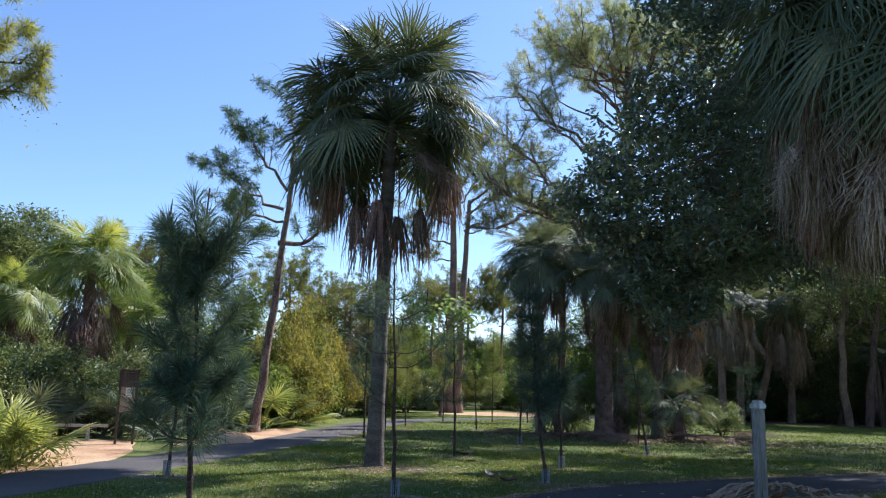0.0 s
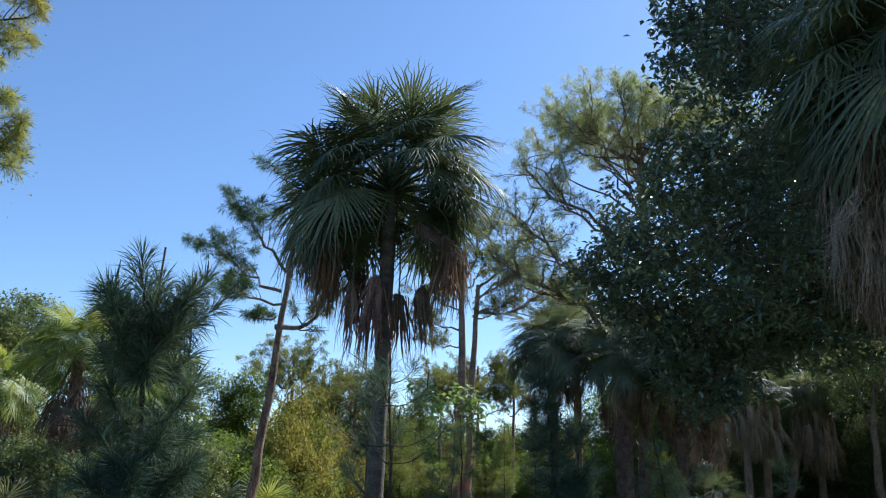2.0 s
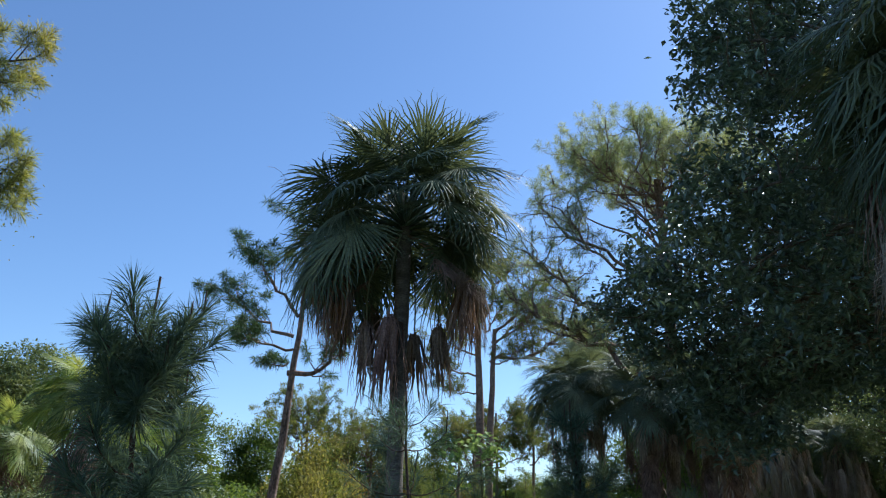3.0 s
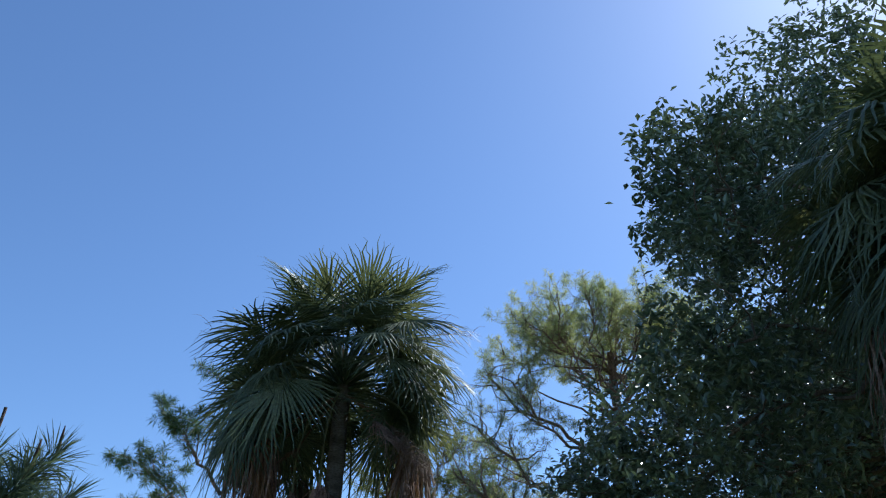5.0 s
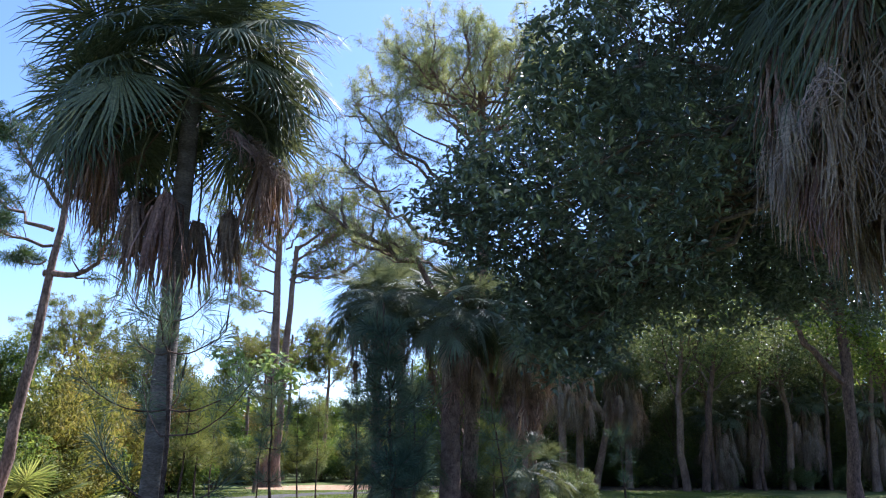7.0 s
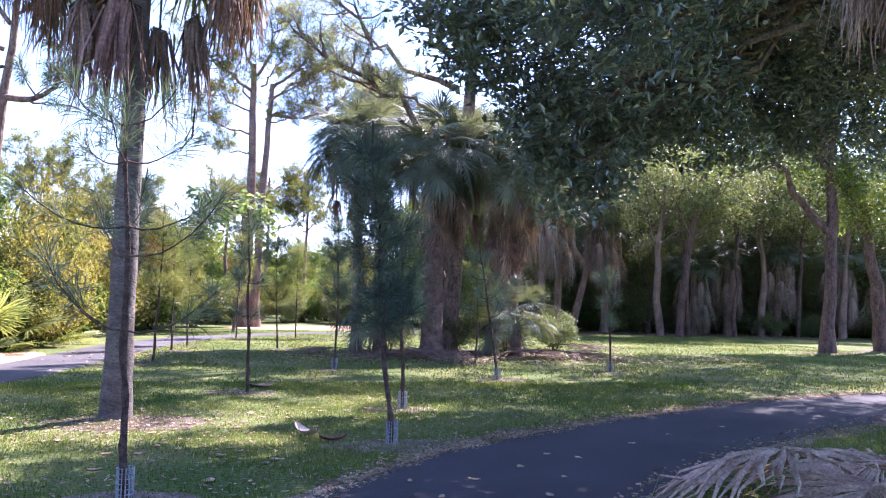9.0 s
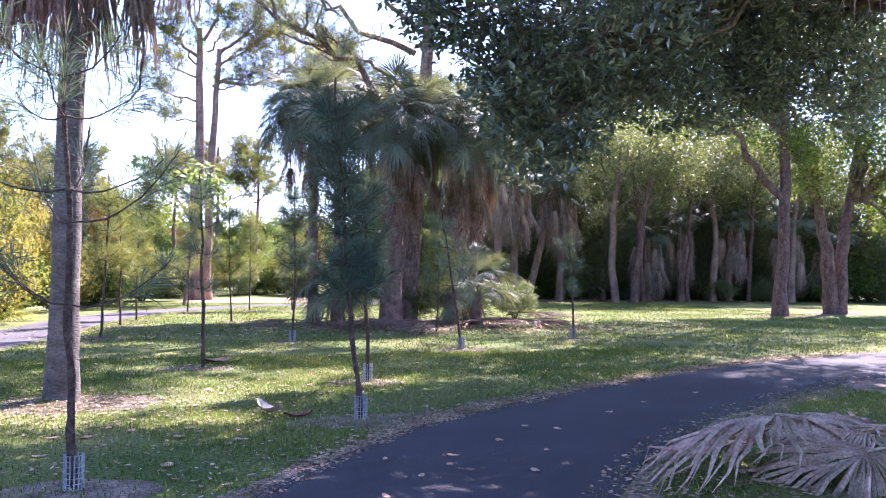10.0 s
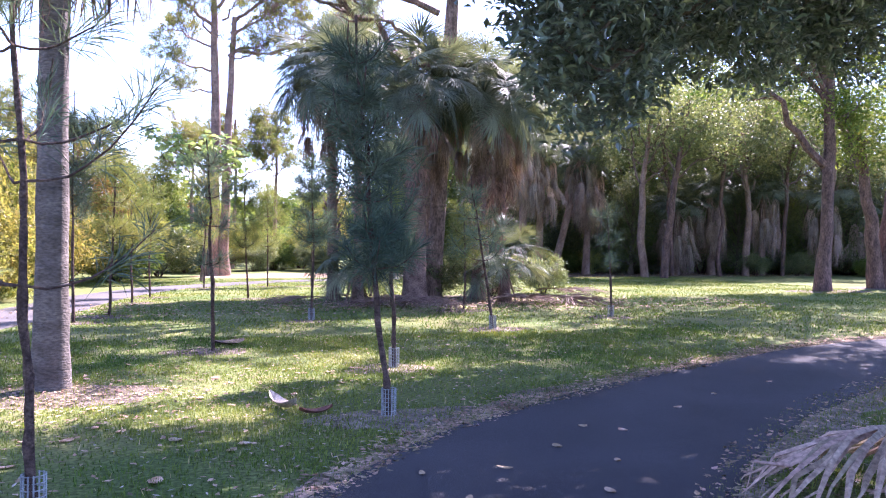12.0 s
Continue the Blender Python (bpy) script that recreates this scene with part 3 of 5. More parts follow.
def put_pair(name, pair, names, x, y, size, label, category, rz=0.0, group="", zscale=1.0):
    p = thing(name, x, y, label, category, group)
    for me, nm in zip(pair, names):
        part(nm, me, None, p, at=pose(0, 0, 0, 0, 0, rz) @ Matrix.Diagonal((size, size, size * zscale, 1)))
    return p


# ---- ground and paths ----
half = 400
bm = bmesh.new()
bmesh.ops.create_grid(bm, x_segments=40, y_segments=40, size=half)
tagged(part("ground", bm, M_GRASS_GROUND), "mown green lawn with thin bare spots", "lawn", kind="structure")

ribbon("path", [(0.2, -30), (0.0, -6), (-0.4, 3), (-0.55, 8), (0.15, 11.2), (1.55, 13.25), (2.55, 14.45), (4.2, 15.75), (6.2, 16.95), (8.7, 18.2), (12, 19.0), (20, 20), (40, 20)],
       [2.3] * 6 + [2.25, 2.15, 2.1, 2.1, 2.2, 2.2, 2.2], M_ASPHALT, 0.022, "new black asphalt footpath across the lawn", ragged=0.022)
ribbon("path_verge", [(0.2, -30), (0.0, -6), (-0.4, 3), (-0.55, 8), (0.15, 11.2), (1.55, 13.25), (2.55, 14.45), (4.2, 15.75), (6.2, 16.95), (8.7, 18.2), (12, 19.0), (20, 20), (40, 20)],
       [2.72] * 13, M_DIRT, 0.008, "strip of bare dirt and leaves along the path's edge", ragged=0.16)
ribbon("path_old", [(-14, -6), (-9.2, 5), (-7.3, 10.5), (-6.45, 14), (-5.7, 18), (-4.85, 23), (-4.35, 28), (-4.0, 33), (-2.6, 38), (1, 42.5), (8, 46), (20, 52)],
       [1.9, 1.9, 1.9, 1.85, 1.6, 1.6, 1.8, 1.8, 1.6, 1.5, 1.5, 1.5], M_OLD_ASPHALT, 0.02, "worn grey asphalt footpath beside the brush", ragged=0.05)
patch("ground_sand", -8.6, 17.2, 2.0, 6.5, M_SAND, 0.006, "orange sand and pine needles beside the path", 8, 60, 0.12)
patch("ground_sand", -6.2, 25.3, 1.2, 5.0, M_SAND, 0.007, "orange sand and pine needles beside the path", -4, 60, 0.12)
patch("ground_sand", 3.5, 50.0, 7.5, 3.6, M_SAND, 0.006, "sunlit sandy clearing under the pines", 6, 60, 0.14)
patch("ground_mound", -6.3, 22.6, 0.95, 0.7, M_SAND, 0.01, "low mound of orange needles and sand", 0, 30, 0.1, 0.32)
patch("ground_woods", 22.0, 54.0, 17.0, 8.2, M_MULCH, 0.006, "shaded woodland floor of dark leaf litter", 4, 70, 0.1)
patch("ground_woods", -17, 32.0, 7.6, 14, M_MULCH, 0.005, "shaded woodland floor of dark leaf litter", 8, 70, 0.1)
ribbon("road", [(30, 74), (48, 66), (70, 60), (120, 52)], [6, 6, 6, 6], M_ROAD, 0.02, "pale sunlit road beyond the trees", 1.0)

# ---- palms ----
F_MAIN = frond_set("main", M_FROND, M_DEAD, 0.92, 1.2, 0.02, stiff=0.42, split=0.38)
F_NEAR = frond_set("near", M_FROND, M_DEADPALE, 0.92, 1.12, 0.06, True, 0.7, 0.38)
F_EDGE = dict(F_MAIN, dead=F_NEAR["dead"])
F_CLUMP = frond_set("clump", M_FROND_GREY, M_DEAD, 0.9, 1.05, 0.02, stiff=0.35, split=0.38)
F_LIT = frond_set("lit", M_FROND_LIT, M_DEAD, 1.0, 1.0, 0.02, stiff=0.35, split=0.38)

BUNDLES = [bundle_mesh(1.25, 0.36), bundle_mesh(1.1, 0.3), bundle_mesh(1.35, 0.42, 54)]
PALE_BUNDLES = [bundle_mesh(1.2, 0.3), bundle_mesh(1.5, 0.4, 54), bundle_mesh(1.0, 0.24, 40)]
for me in BUNDLES:
    me.materials.append(M_DEAD)
for me in PALE_BUNDLES:
    me.materials.append(M_DEADPALE)

palm = fan_palm(-1.79, 17.8, 6.85, F_MAIN, "tall cabbage palm with brown dead fronds hanging below its crown", 66, 0, 0.152, lean=(0.1, -0.3), lowest=-22, size=1.17, bare_front=True)
HEAD = Vector((0.1, -0.3, 6.85))
for i in range(14):
    az = (90 if i % 2 else 270) + RNG.uniform(-48, 48)
    if i < 8:
        place_frond(palm, F_MAIN["low"][i % 2], "frond", HEAD + Vector((0, 0, -0.1)), az, RNG.uniform(-30, -10), RNG.uniform(-40, 40), RNG.uniform(0.85, 1.0))
    else:
        place_frond(palm, F_MAIN["dead"][(0, 2, 3)[i % 3]], "dead_frond", HEAD + Vector((0, 0, -0.12)), az, RNG.uniform(-44, -30), RNG.uniform(-30, 30), RNG.uniform(0.8, 0.95))
for i, (x, y, z, size) in enumerate(((-1.3, -0.5, 5.95, 0.95), (-1.1, -0.1, 5.85, 1.0), (-0.95, -0.7, 5.8, 0.95), (-1.1, 0.5, 5.7, 1.0), (-0.48, -0.55, 5.0, 1.1), (-0.08, -0.62, 5.1, 1.15), (0.28, 0.1, 4.95, 1.05), (0.74, -0.35, 4.98, 1.05),
                                     (1.2, -0.5, 5.75, 1.0), (1.4, 0.1, 5.85, 0.95), (1.15, 0.6, 5.9, 1.0), (-0.6, 0.7, 5.6, 0.9))):
    hang_bundle(palm, BUNDLES[i % 3], HEAD, Vector((x, y, z)), size)
for az, rise, reach in ((-80, 1.6, 1.5), (-60, 2.5, 1.0), (70, 1.5, 1.9), (95, 1.2, 2.1), (60, 1.9, 1.7), (-105, 1.1, 2.2), (10, 1.9, 1.2), (180, 1.6, 1.3), (85, 1.7, 1.5)):
    a = radians(az)
    out = np.array([math.sin(a), math.cos(a), 0])
    h = Heap()
    end = out * reach + np.array([0, 0, rise - 0.35])
    stalk = curve_points((0, 0, 0), end, out * 0.05 + np.array([0, 0, 0.35]), 8)
    h.add(*tube(stalk, np.linspace(0.014, 0.004, 8), 4))
    for k in range(16):
        o = stalk[3 + k % 5]
        w = unit(out + RNG.standard_normal(3) * 0.7 + np.array([0, 0, -0.2])) * RNG.uniform(0.2, 0.5)
        h.add(*tube(curve_points(o, o + w, (0, 0, 0.08), 4), (0.004, 0.0035, 0.003, 0.002), 3))
    part("flower_stalk", h.mesh("flower_stalk"), M_DEADPALE, palm, "dry brown branching flower stalk", Matrix.Translation(HEAD))

near_palm = fan_palm(5.05, 11.4, 6.1, F_NEAR, "old cabbage palm with a long grey skirt of dead fronds", 76, 0, 0.2, M_BOOT, size=1.06, lowest=-40)
for i in range(46):
    # withered fans folded down under the green crown
    az = i * 137.5 + RNG.uniform(-15, 15)
    place_frond(near_palm, F_NEAR["dead"][(1, 3, 0, 2)[i % 4]], "dead_frond", Vector((0, 0, 5.95 - 0.01 * i)), az, RNG.uniform(-70, -38), RNG.uniform(-40, 40), RNG.uniform(0.85, 1.1))
for i in range(50):
    # older skirt close round the stem
    a = radians(i * 137.5)
    u = i / 50
    reach = 1.3 - 0.5 * u + RNG.uniform(-0.4, 0.2)
    hub = Vector((math.sin(a) * reach, math.cos(a) * reach, 5.25 - 1.55 * u + RNG.uniform(-0.2, 0.2)))
    hang_bundle(near_palm, (BUNDLES if i % 3 == 1 else PALE_BUNDLES)[i % 3], Vector((math.sin(a) * 0.2, math.cos(a) * 0.2, hub.z + 0.7)), hub, RNG.uniform(0.65, 1.0))
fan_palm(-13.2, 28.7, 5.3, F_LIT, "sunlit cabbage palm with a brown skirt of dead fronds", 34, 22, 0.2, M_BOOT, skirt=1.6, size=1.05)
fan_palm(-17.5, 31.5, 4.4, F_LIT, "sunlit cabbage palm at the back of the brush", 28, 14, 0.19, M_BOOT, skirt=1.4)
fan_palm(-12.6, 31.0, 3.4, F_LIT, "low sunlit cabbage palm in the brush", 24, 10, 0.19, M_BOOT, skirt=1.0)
for x, y, top, lx, n, sk, sz, rad, lab in ((2.5, 30.6, 5.5, -0.1, 30, 1.2, 0.95, 0.17, "cabbage palm in a dense clump, shaggy dark trunk"),
                                           (4.55, 29.6, 5.1, 0.05, 30, 1.8, 0.9, 0.34, "cabbage palm in a dense clump, shaggy maroon-brown trunk"),
                                           (6.5, 30.2, 5.2, 0.1, 30, 1.6, 0.92, 0.21, "cabbage palm in a dense clump, shaggy dark trunk"),
                                           (3.6, 33.6, 6.7, 0.0, 28, 1.0, 0.95, 0.16, "tall cabbage palm rising out of the clump"),
                                           (5.9, 33.8, 6.3, 0.2, 28, 1.0, 0.95, 0.16, "tall cabbage palm rising out of the clump"),
                                           (8.0, 33.0, 5.4, 0.2, 26, 1.6, 0.9, 0.18, "cabbage palm standing behind the clump")):
    q = fan_palm(x, y, top + 0.45, F_CLUMP, lab, n + 12, 8, rad * 0.85, M_BOOT, (lx, 0), sk, sz * 1.12, group="palm clump", boots=40, deadsize=0.75, lowest=-18)
    for k in range(7):
        a = k * 0.9 + 3.3
        hang_bundle(q, (PALE_BUNDLES if k % 2 else BUNDLES)[k % 3], Vector((lx, 0, top + 0.4)), Vector((lx + math.cos(a) * 0.75, math.sin(a) * 0.75, top - 0.15 - 0.14 * k)), 0.8)
for x, y, top, lx, lab in ((13.6, 46.0, 6.6, 0.0, "pale-trunked cabbage palm with a skirt of dead fronds"), (15.0, 47.4, 6.2, 0.1, "pale-trunked cabbage palm with a skirt of dead fronds"),
                           (16.2, 48.5, 6.4, 1.7, "leaning cabbage palm with a shaggy dead skirt"), (18.6, 49.5, 5.8, 0.2, "cabbage palm with a hanging skirt at the wood's edge"), (28.4, 47.6, 4.6, 0.2, "cabbage palm with a hanging skirt at the wood's edge"), (31.8, 46.4, 4.2, -0.2, "cabbage palm with a hanging skirt at the wood's edge"), (23.4, 48.2, 3.6, 0.1, "low cabbage palm with a brown skirt in the shade"), (25.9, 48.6, 4.4, -0.1, "low cabbage palm with a brown skirt in the shade"), (34.2, 46.0, 3.4, 0.0, "low cabbage palm with a brown skirt in the shade"), (12.0, 47.2, 5.6, 0.0, "cabbage palm with a hanging skirt at the wood's edge")):
    q = fan_palm(x, y, top, F_EDGE, lab, 22, 14, 0.2, M_PALE_BARK, (lx, 0), 0.9, 0.95, group="palms at the wood's edge", deadsize=1.2, lowest=8)
    for k in range(11):
        a = k * 2.4
        hang_bundle(q, PALE_BUNDLES[k % 3], Vector((lx, 0, top)), Vector((lx + math.cos(a) * 0.7, math.sin(a) * 0.7, top - 0.3 - 0.16 * k)), 1.15)
fan_palm(7.0, 29.3, 0.9, F_MAIN, "low trunkless palm with wide dark fans", 16, 4, 0.15, M_BOOT, size=0.72, lowest=-10, skirt=0.2)
fan_palm(3.0, 29.4, 1.0, F_MAIN, "low trunkless palm with wide dark fans", 14, 4, 0.15, M_BOOT, size=0.8, lowest=-10, skirt=0.2)

# ---- pines ----
pine(-6.6, 26.6, [((0.75, 0, 8.6), (0.05, 0, 0), 0.15)],
     [((0.4, 0, 5.9), (2.2, -0.2, 7.0), 0.09, (0.1, 0, -0.35)), ((0.5, 0, 7.0), (-1.9, 0.2, 8.5), 0.06, (0, 0, -0.25)), ((0.6, 0, 7.6), (-1.1, -0.4, 9.6), 0.06, (0, 0, 0.1)),
      ((0.7, 0, 8.4), (0.3, 0.3, 10.9), 0.06, (0.15, 0, 0)), ((0.65, 0, 8.0), (1.6, 0.4, 9.3), 0.06, (0, 0, 0.1)), ((0.5, 0, 6.6), (-1.5, 0.5, 7.4), 0.045, (0, 0, -0.1)),
      ((0.4, 0, 6.2), (-0.5, 0.2, 6.3), 0.03, (0, 0, -0.1)), ((0.65, 0, 7.8), (1.9, -0.5, 8.2), 0.05, (0, 0, 0.1))],
     "slender pine with crooked branches above the brush", length=0.27, count=34, width=0.008, twigs=13, tip_step=0.12, twig_len=0.42)
LEAN = np.array([0.1, -2.0, 13.0])
umbrella = [((-0.1, -1.0, 6.2), (-4.6, -2.6, 8.5), 0.14, (0.2, 0, -0.3)), ((-0.1, -1.3, 7.8), (-4.3, -2.4, 10.2), 0.1, (0, 0, -0.45)), ((0, -1.5, 9.4), (-4.0, -2.2, 12.1), 0.09, (0, 0, -0.3)),
            ((-0.1, -1.1, 6.6), (-2.9, -2.8, 7.7), 0.07, (0, 0, 0.1)), ((0, -1.2, 8.6), (-3.2, -2.6, 11.6), 0.08, (0, 0, -0.2)),
            ((0, -1.3, 8.4), (3.9, -2.0, 10.6), 0.08, (0, 0, -0.2)), ((0, -1.5, 9.2), (3.4, -2.6, 12.2), 0.08, (0, 0, -0.2))]
for k in range(34):
    a = k * 2.4
    rad = 3.9 * math.sqrt((k + 0.5) / 34)
    u = 0.78 + 0.2 * RNG.random()
    umbrella.append((tuple(LEAN * u), (0.1 + math.cos(a) * rad, -2.0 + math.sin(a) * rad * 0.85, 12.7 + 1.9 * math.sqrt(1 - (rad / 4.2) ** 2) + RNG.uniform(-0.3, 0.1)), 0.045, (math.cos(a) * 0.2, math.sin(a) * 0.2, -0.15)))
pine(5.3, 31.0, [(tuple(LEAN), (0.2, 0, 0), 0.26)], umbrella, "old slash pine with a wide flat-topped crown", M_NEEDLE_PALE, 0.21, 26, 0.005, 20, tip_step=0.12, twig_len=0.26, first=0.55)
pine(-1.35, 50.0, [((0.0, 0, 14.0), (0.1, 0, 0), 0.33), ((1.0, 0, 13.0, 0.55), (-0.1, 0, 0), 0.27)],
     [((0.7, 0, 11.0), (6.3, 0, 13.2), 0.12, (0, 0, -0.6)), ((0, 0, 12.5), (-3.0, 0, 15.0), 0.1, (0, 0, -0.2)), ((0.2, 0, 13.4), (1.8, 0, 17.0), 0.1, (0, 0, 0)),
      ((0.9, 0, 12.6), (3.9, 0, 16.2), 0.1, (0, 0, -0.2)), ((0, 0, 10.2), (-2.4, 0.3, 11.2), 0.07, (0, 0, -0.2)), ((0, 0, 13.6), (-1.0, 0.5, 17.0), 0.09, (0, 0, 0)),
      ((0.9, 0, 12), (4.6, -1.0, 14.6), 0.08, (0, 0, 0)), ((0, 0, 9.2), (-1.9, -0.3, 9.5), 0.05, (0, 0, -0.1)), ((0.8, 0, 12.2), (3.0, 1.5, 14.0), 0.07, (0, 0, 0)), ((0, 0, 11.4), (-2.4, 0, 12.4), 0.06, (0, 0, 0)), ((0.8, 0, 10.6), (2.6, 0, 11.8), 0.06, (0, 0, 0)), ((0.9, 0, 11.2), (4.0, 0.3, 12.4), 0.06, (0, 0, 0)), ((0.4, 0, 12.8), (1.8, -0.4, 14.6), 0.06, (0, 0, 0)), ((0, 0, 12.0), (-1.7, -0.5, 13.8), 0.06, (0, 0, 0))],
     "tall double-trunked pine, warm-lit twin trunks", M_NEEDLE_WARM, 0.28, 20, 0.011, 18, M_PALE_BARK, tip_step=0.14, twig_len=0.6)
for x, y, hh, rr, lab in ((-0.6, 62, 10.5, 2.6, "far pine with a rounded crown"), (-3.4, 64, 10.2, 2.0, "far pine with a rounded crown"), (2.0, 63, 11.0, 1.4, "slim far pine with a small high crown"),
                          (-19.5, 47, 10.0, 2.6, "far pine rising above the palms"), (-12.5, 54, 10.0, 2.4, "far pine rising above the brush"), (-9.0, 58, 9.0, 2.2, "far pine rising above the brush")):
    lim = []
    for k in range(9):
        a = k * 2.4
        zz = hh * (0.62 + 0.3 * k / 9)
        lim.append(((0, 0, zz - 0.6), (math.cos(a) * rr * (1 - 0.04 * k), math.sin(a) * rr * (1 - 0.04 * k), zz + 0.7), 0.06, (0, 0, -0.2)))
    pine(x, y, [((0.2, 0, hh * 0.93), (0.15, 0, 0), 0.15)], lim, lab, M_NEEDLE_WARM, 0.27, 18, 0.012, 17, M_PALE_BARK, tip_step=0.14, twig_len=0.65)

# ---- young pines on the lawn ----
for x, y, hh, lean, guard, spread, bare, lab in (
        (-2.6, 9.95, 3.5, (-0.06, 0), True, 0.62, 0.32, "bushy young pine close to the path, dark green needles"),
        (-4.86, 15.23, 2.7, (0.05, 0), True, 0.5, 0.5, "slim young pine with a thin bare stem"),
        (-0.98, 13.67, 3.35, (-0.14, 0), True, 0.85, 0.4, "young pine with a mesh sleeve round its foot"),
        (1.33, 15.78, 3.45, (-0.3, 0), True, 0.4, 0.36, "bushy young pine leaning slightly, mesh sleeve at its foot"),
        (1.89, 18.49, 3.1, (-0.1, 0), True, 0.42, 0.42, "young pine with a mesh sleeve round its foot"),
        (-0.3, 20.5, 2.95, (-0.1, 0), False, 0.48, 0.45, "young pine on the lawn with a bare lower stem"),
        (1.43, 24.9, 3.5, (-0.03, 0), True, 0.55, 0.42, "young pine on the lawn with a bare lower stem"),
        (4.48, 22.6, 2.75, (-0.42, 0), True, 0.55, 0.45, "leaning young pine on the lawn"),
        (5.12, 26.8, 2.7, (0.0, 0), False, 0.55, 0.4, "young pine beside the palm clump"),
        (7.75, 24.5, 2.4, (-0.12, 0), True, 0.5, 0.45, "small young pine with a thin dark stem"),
        (-3.0, 25.2, 4.4, (0.0, 0), False, 0.6, 0.42, "tall thin young pine with a pale sunlit stem"),
        (-2.58, 26.55, 3.6, (0.1, 0), False, 0.62, 0.4, "young pine on the far lawn"), (-2.65, 30.6, 3.6, (0.0, 0), False, 0.65, 0.38, "young pine on the far lawn"),
        (-2.45, 32.8, 3.5, (0.1, 0), False, 0.65, 0.36, "young pine on the far lawn"), (0.26, 31.9, 3.7, (-0.1, 0), False, 0.62, 0.36, "young pine on the far lawn"),
        (0.99, 38.6, 4.0, (0.0, 0), False, 0.7, 0.36, "young pine on the far lawn"), (2.6, 38.8, 3.8, (0.0, 0), False, 0.7, 0.36, "young pine on the far lawn"),
        (-1.2, 37.5, 4.2, (0.1, 0), False, 0.75, 0.36, "young pine on the far lawn")):
    far = y > 22
    # Beyond y = 26 the needles take the colour with sunlight painted in.
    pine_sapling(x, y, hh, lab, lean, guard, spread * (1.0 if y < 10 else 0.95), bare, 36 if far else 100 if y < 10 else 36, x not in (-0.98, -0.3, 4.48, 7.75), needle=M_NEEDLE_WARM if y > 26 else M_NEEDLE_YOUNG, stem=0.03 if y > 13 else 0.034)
    if y > 13:
        patch("ground_mulch", x + RNG.uniform(-0.1, 0.15), y - 0.1, RNG.uniform(0.5, 0.75), RNG.uniform(0.4, 0.6), M_DIRT if y < 19 else M_MULCH, 0.006, "ring of bare mulch round a young tree", n=26)
patch("ground_mulch", 1.6, 15.6, 0.95, 0.5, M_DIRT, 0.007, "grey bare dirt and bark round a young pine's foot", 12, n=36, rough=0.25)
patch("ground_mulch", -1.6, 17.4, 1.15, 0.75, M_MULCH, 0.006, "bare dirt with bark scraps round the palm's foot", n=40, rough=0.25)
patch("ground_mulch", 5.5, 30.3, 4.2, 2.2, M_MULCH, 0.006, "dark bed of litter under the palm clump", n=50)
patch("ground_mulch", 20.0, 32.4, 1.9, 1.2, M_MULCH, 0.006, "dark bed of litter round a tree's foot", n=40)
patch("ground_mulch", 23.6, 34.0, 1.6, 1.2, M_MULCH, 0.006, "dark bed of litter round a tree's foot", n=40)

# ---- broad-leaved trees ----
oak = thing("oak_tree", 9.4, 15.3, "large dark evergreen tree with dense glossy leaves", "tree")
h = Heap()
h.add(*tube(curve_points((0, 0, -0.05), (-0.8, 0.5, 7.2), (0.15, 0, 0), 9, 0.04), np.linspace(0.42, 0.2, 9), 12, 0.06))
part("trunk", h.mesh("trunk", True), M_OAK_BARK, oak)
# Some rear and high clumps are added, hidden from view, to shade the lawn.
OAK = [(3.7, 15.4, 5.3, 1.75), (4.7, 15.4, 7.5, 1.25), (5.1, 15.2, 9.6, 1.6), (6.6, 15.5, 11.3, 2.0), (6.0, 17.5, 6.6, 2.1), (5.3, 19.3, 5.6, 1.5), (8.2, 15.5, 8.4, 2.7), (8.6, 18.2, 6.4, 2.3),
       (7.0, 14.6, 5.9, 1.5), (10.6, 16.5, 7.6, 2.8), (3.85, 17.0, 3.8, 1.0), (7.4, 18.6, 5.1, 1.4), (9.8, 19.0, 5.3, 1.5), (5.0, 18.6, 4.5, 1.1), (6.3, 19.0, 4.7, 1.1), (8.4, 19.6, 4.9, 1.2), (11.0, 20.0, 5.2, 1.4), (7.2, 21.0, 8.0, 2.2), (9.6, 22.0, 9.4, 2.4), (9.0, 17.5, 11.5, 2.4),
       (5.6, 17.4, 4.7, 1.2), (2.6, 17.2, 4.75, 0.6), (2.0, 17.1, 5.1, 0.5), (3.3, 17.4, 4.45, 0.65), (4.3, 17.6, 3.6, 0.95), (3.75, 17.5, 3.2, 0.75), (3.4, 17.4, 3.75, 0.65),
       (2.65, 17.4, 5.4, 1.0), (3.4, 18.6, 6.4, 1.3), (3.2, 14.6, 6.1, 0.9), (3.7, 14.3, 8.2, 1.0), (3.05, 13.6, 7.3, 0.55), (3.0, 13.6, 8.1, 0.55), (3.3, 13.7, 9.0, 0.7), (6.4, 21.5, 12.5, 1.8), (7.8, 23.0, 13.5, 2.0), (7.4, 21.5, 8.2, 1.6), (8.6, 23.5, 10.2, 1.8), (10.0, 24.0, 7.0, 2.0), (13.0, 26.0, 7.4, 2.2), (7.6, 25.0, 6.9, 1.6), (11.5, 21.0, 8.2, 2.3), (12.6, 23.6, 9.2, 2.4), (13.5, 20.0, 7.6, 2.2)]
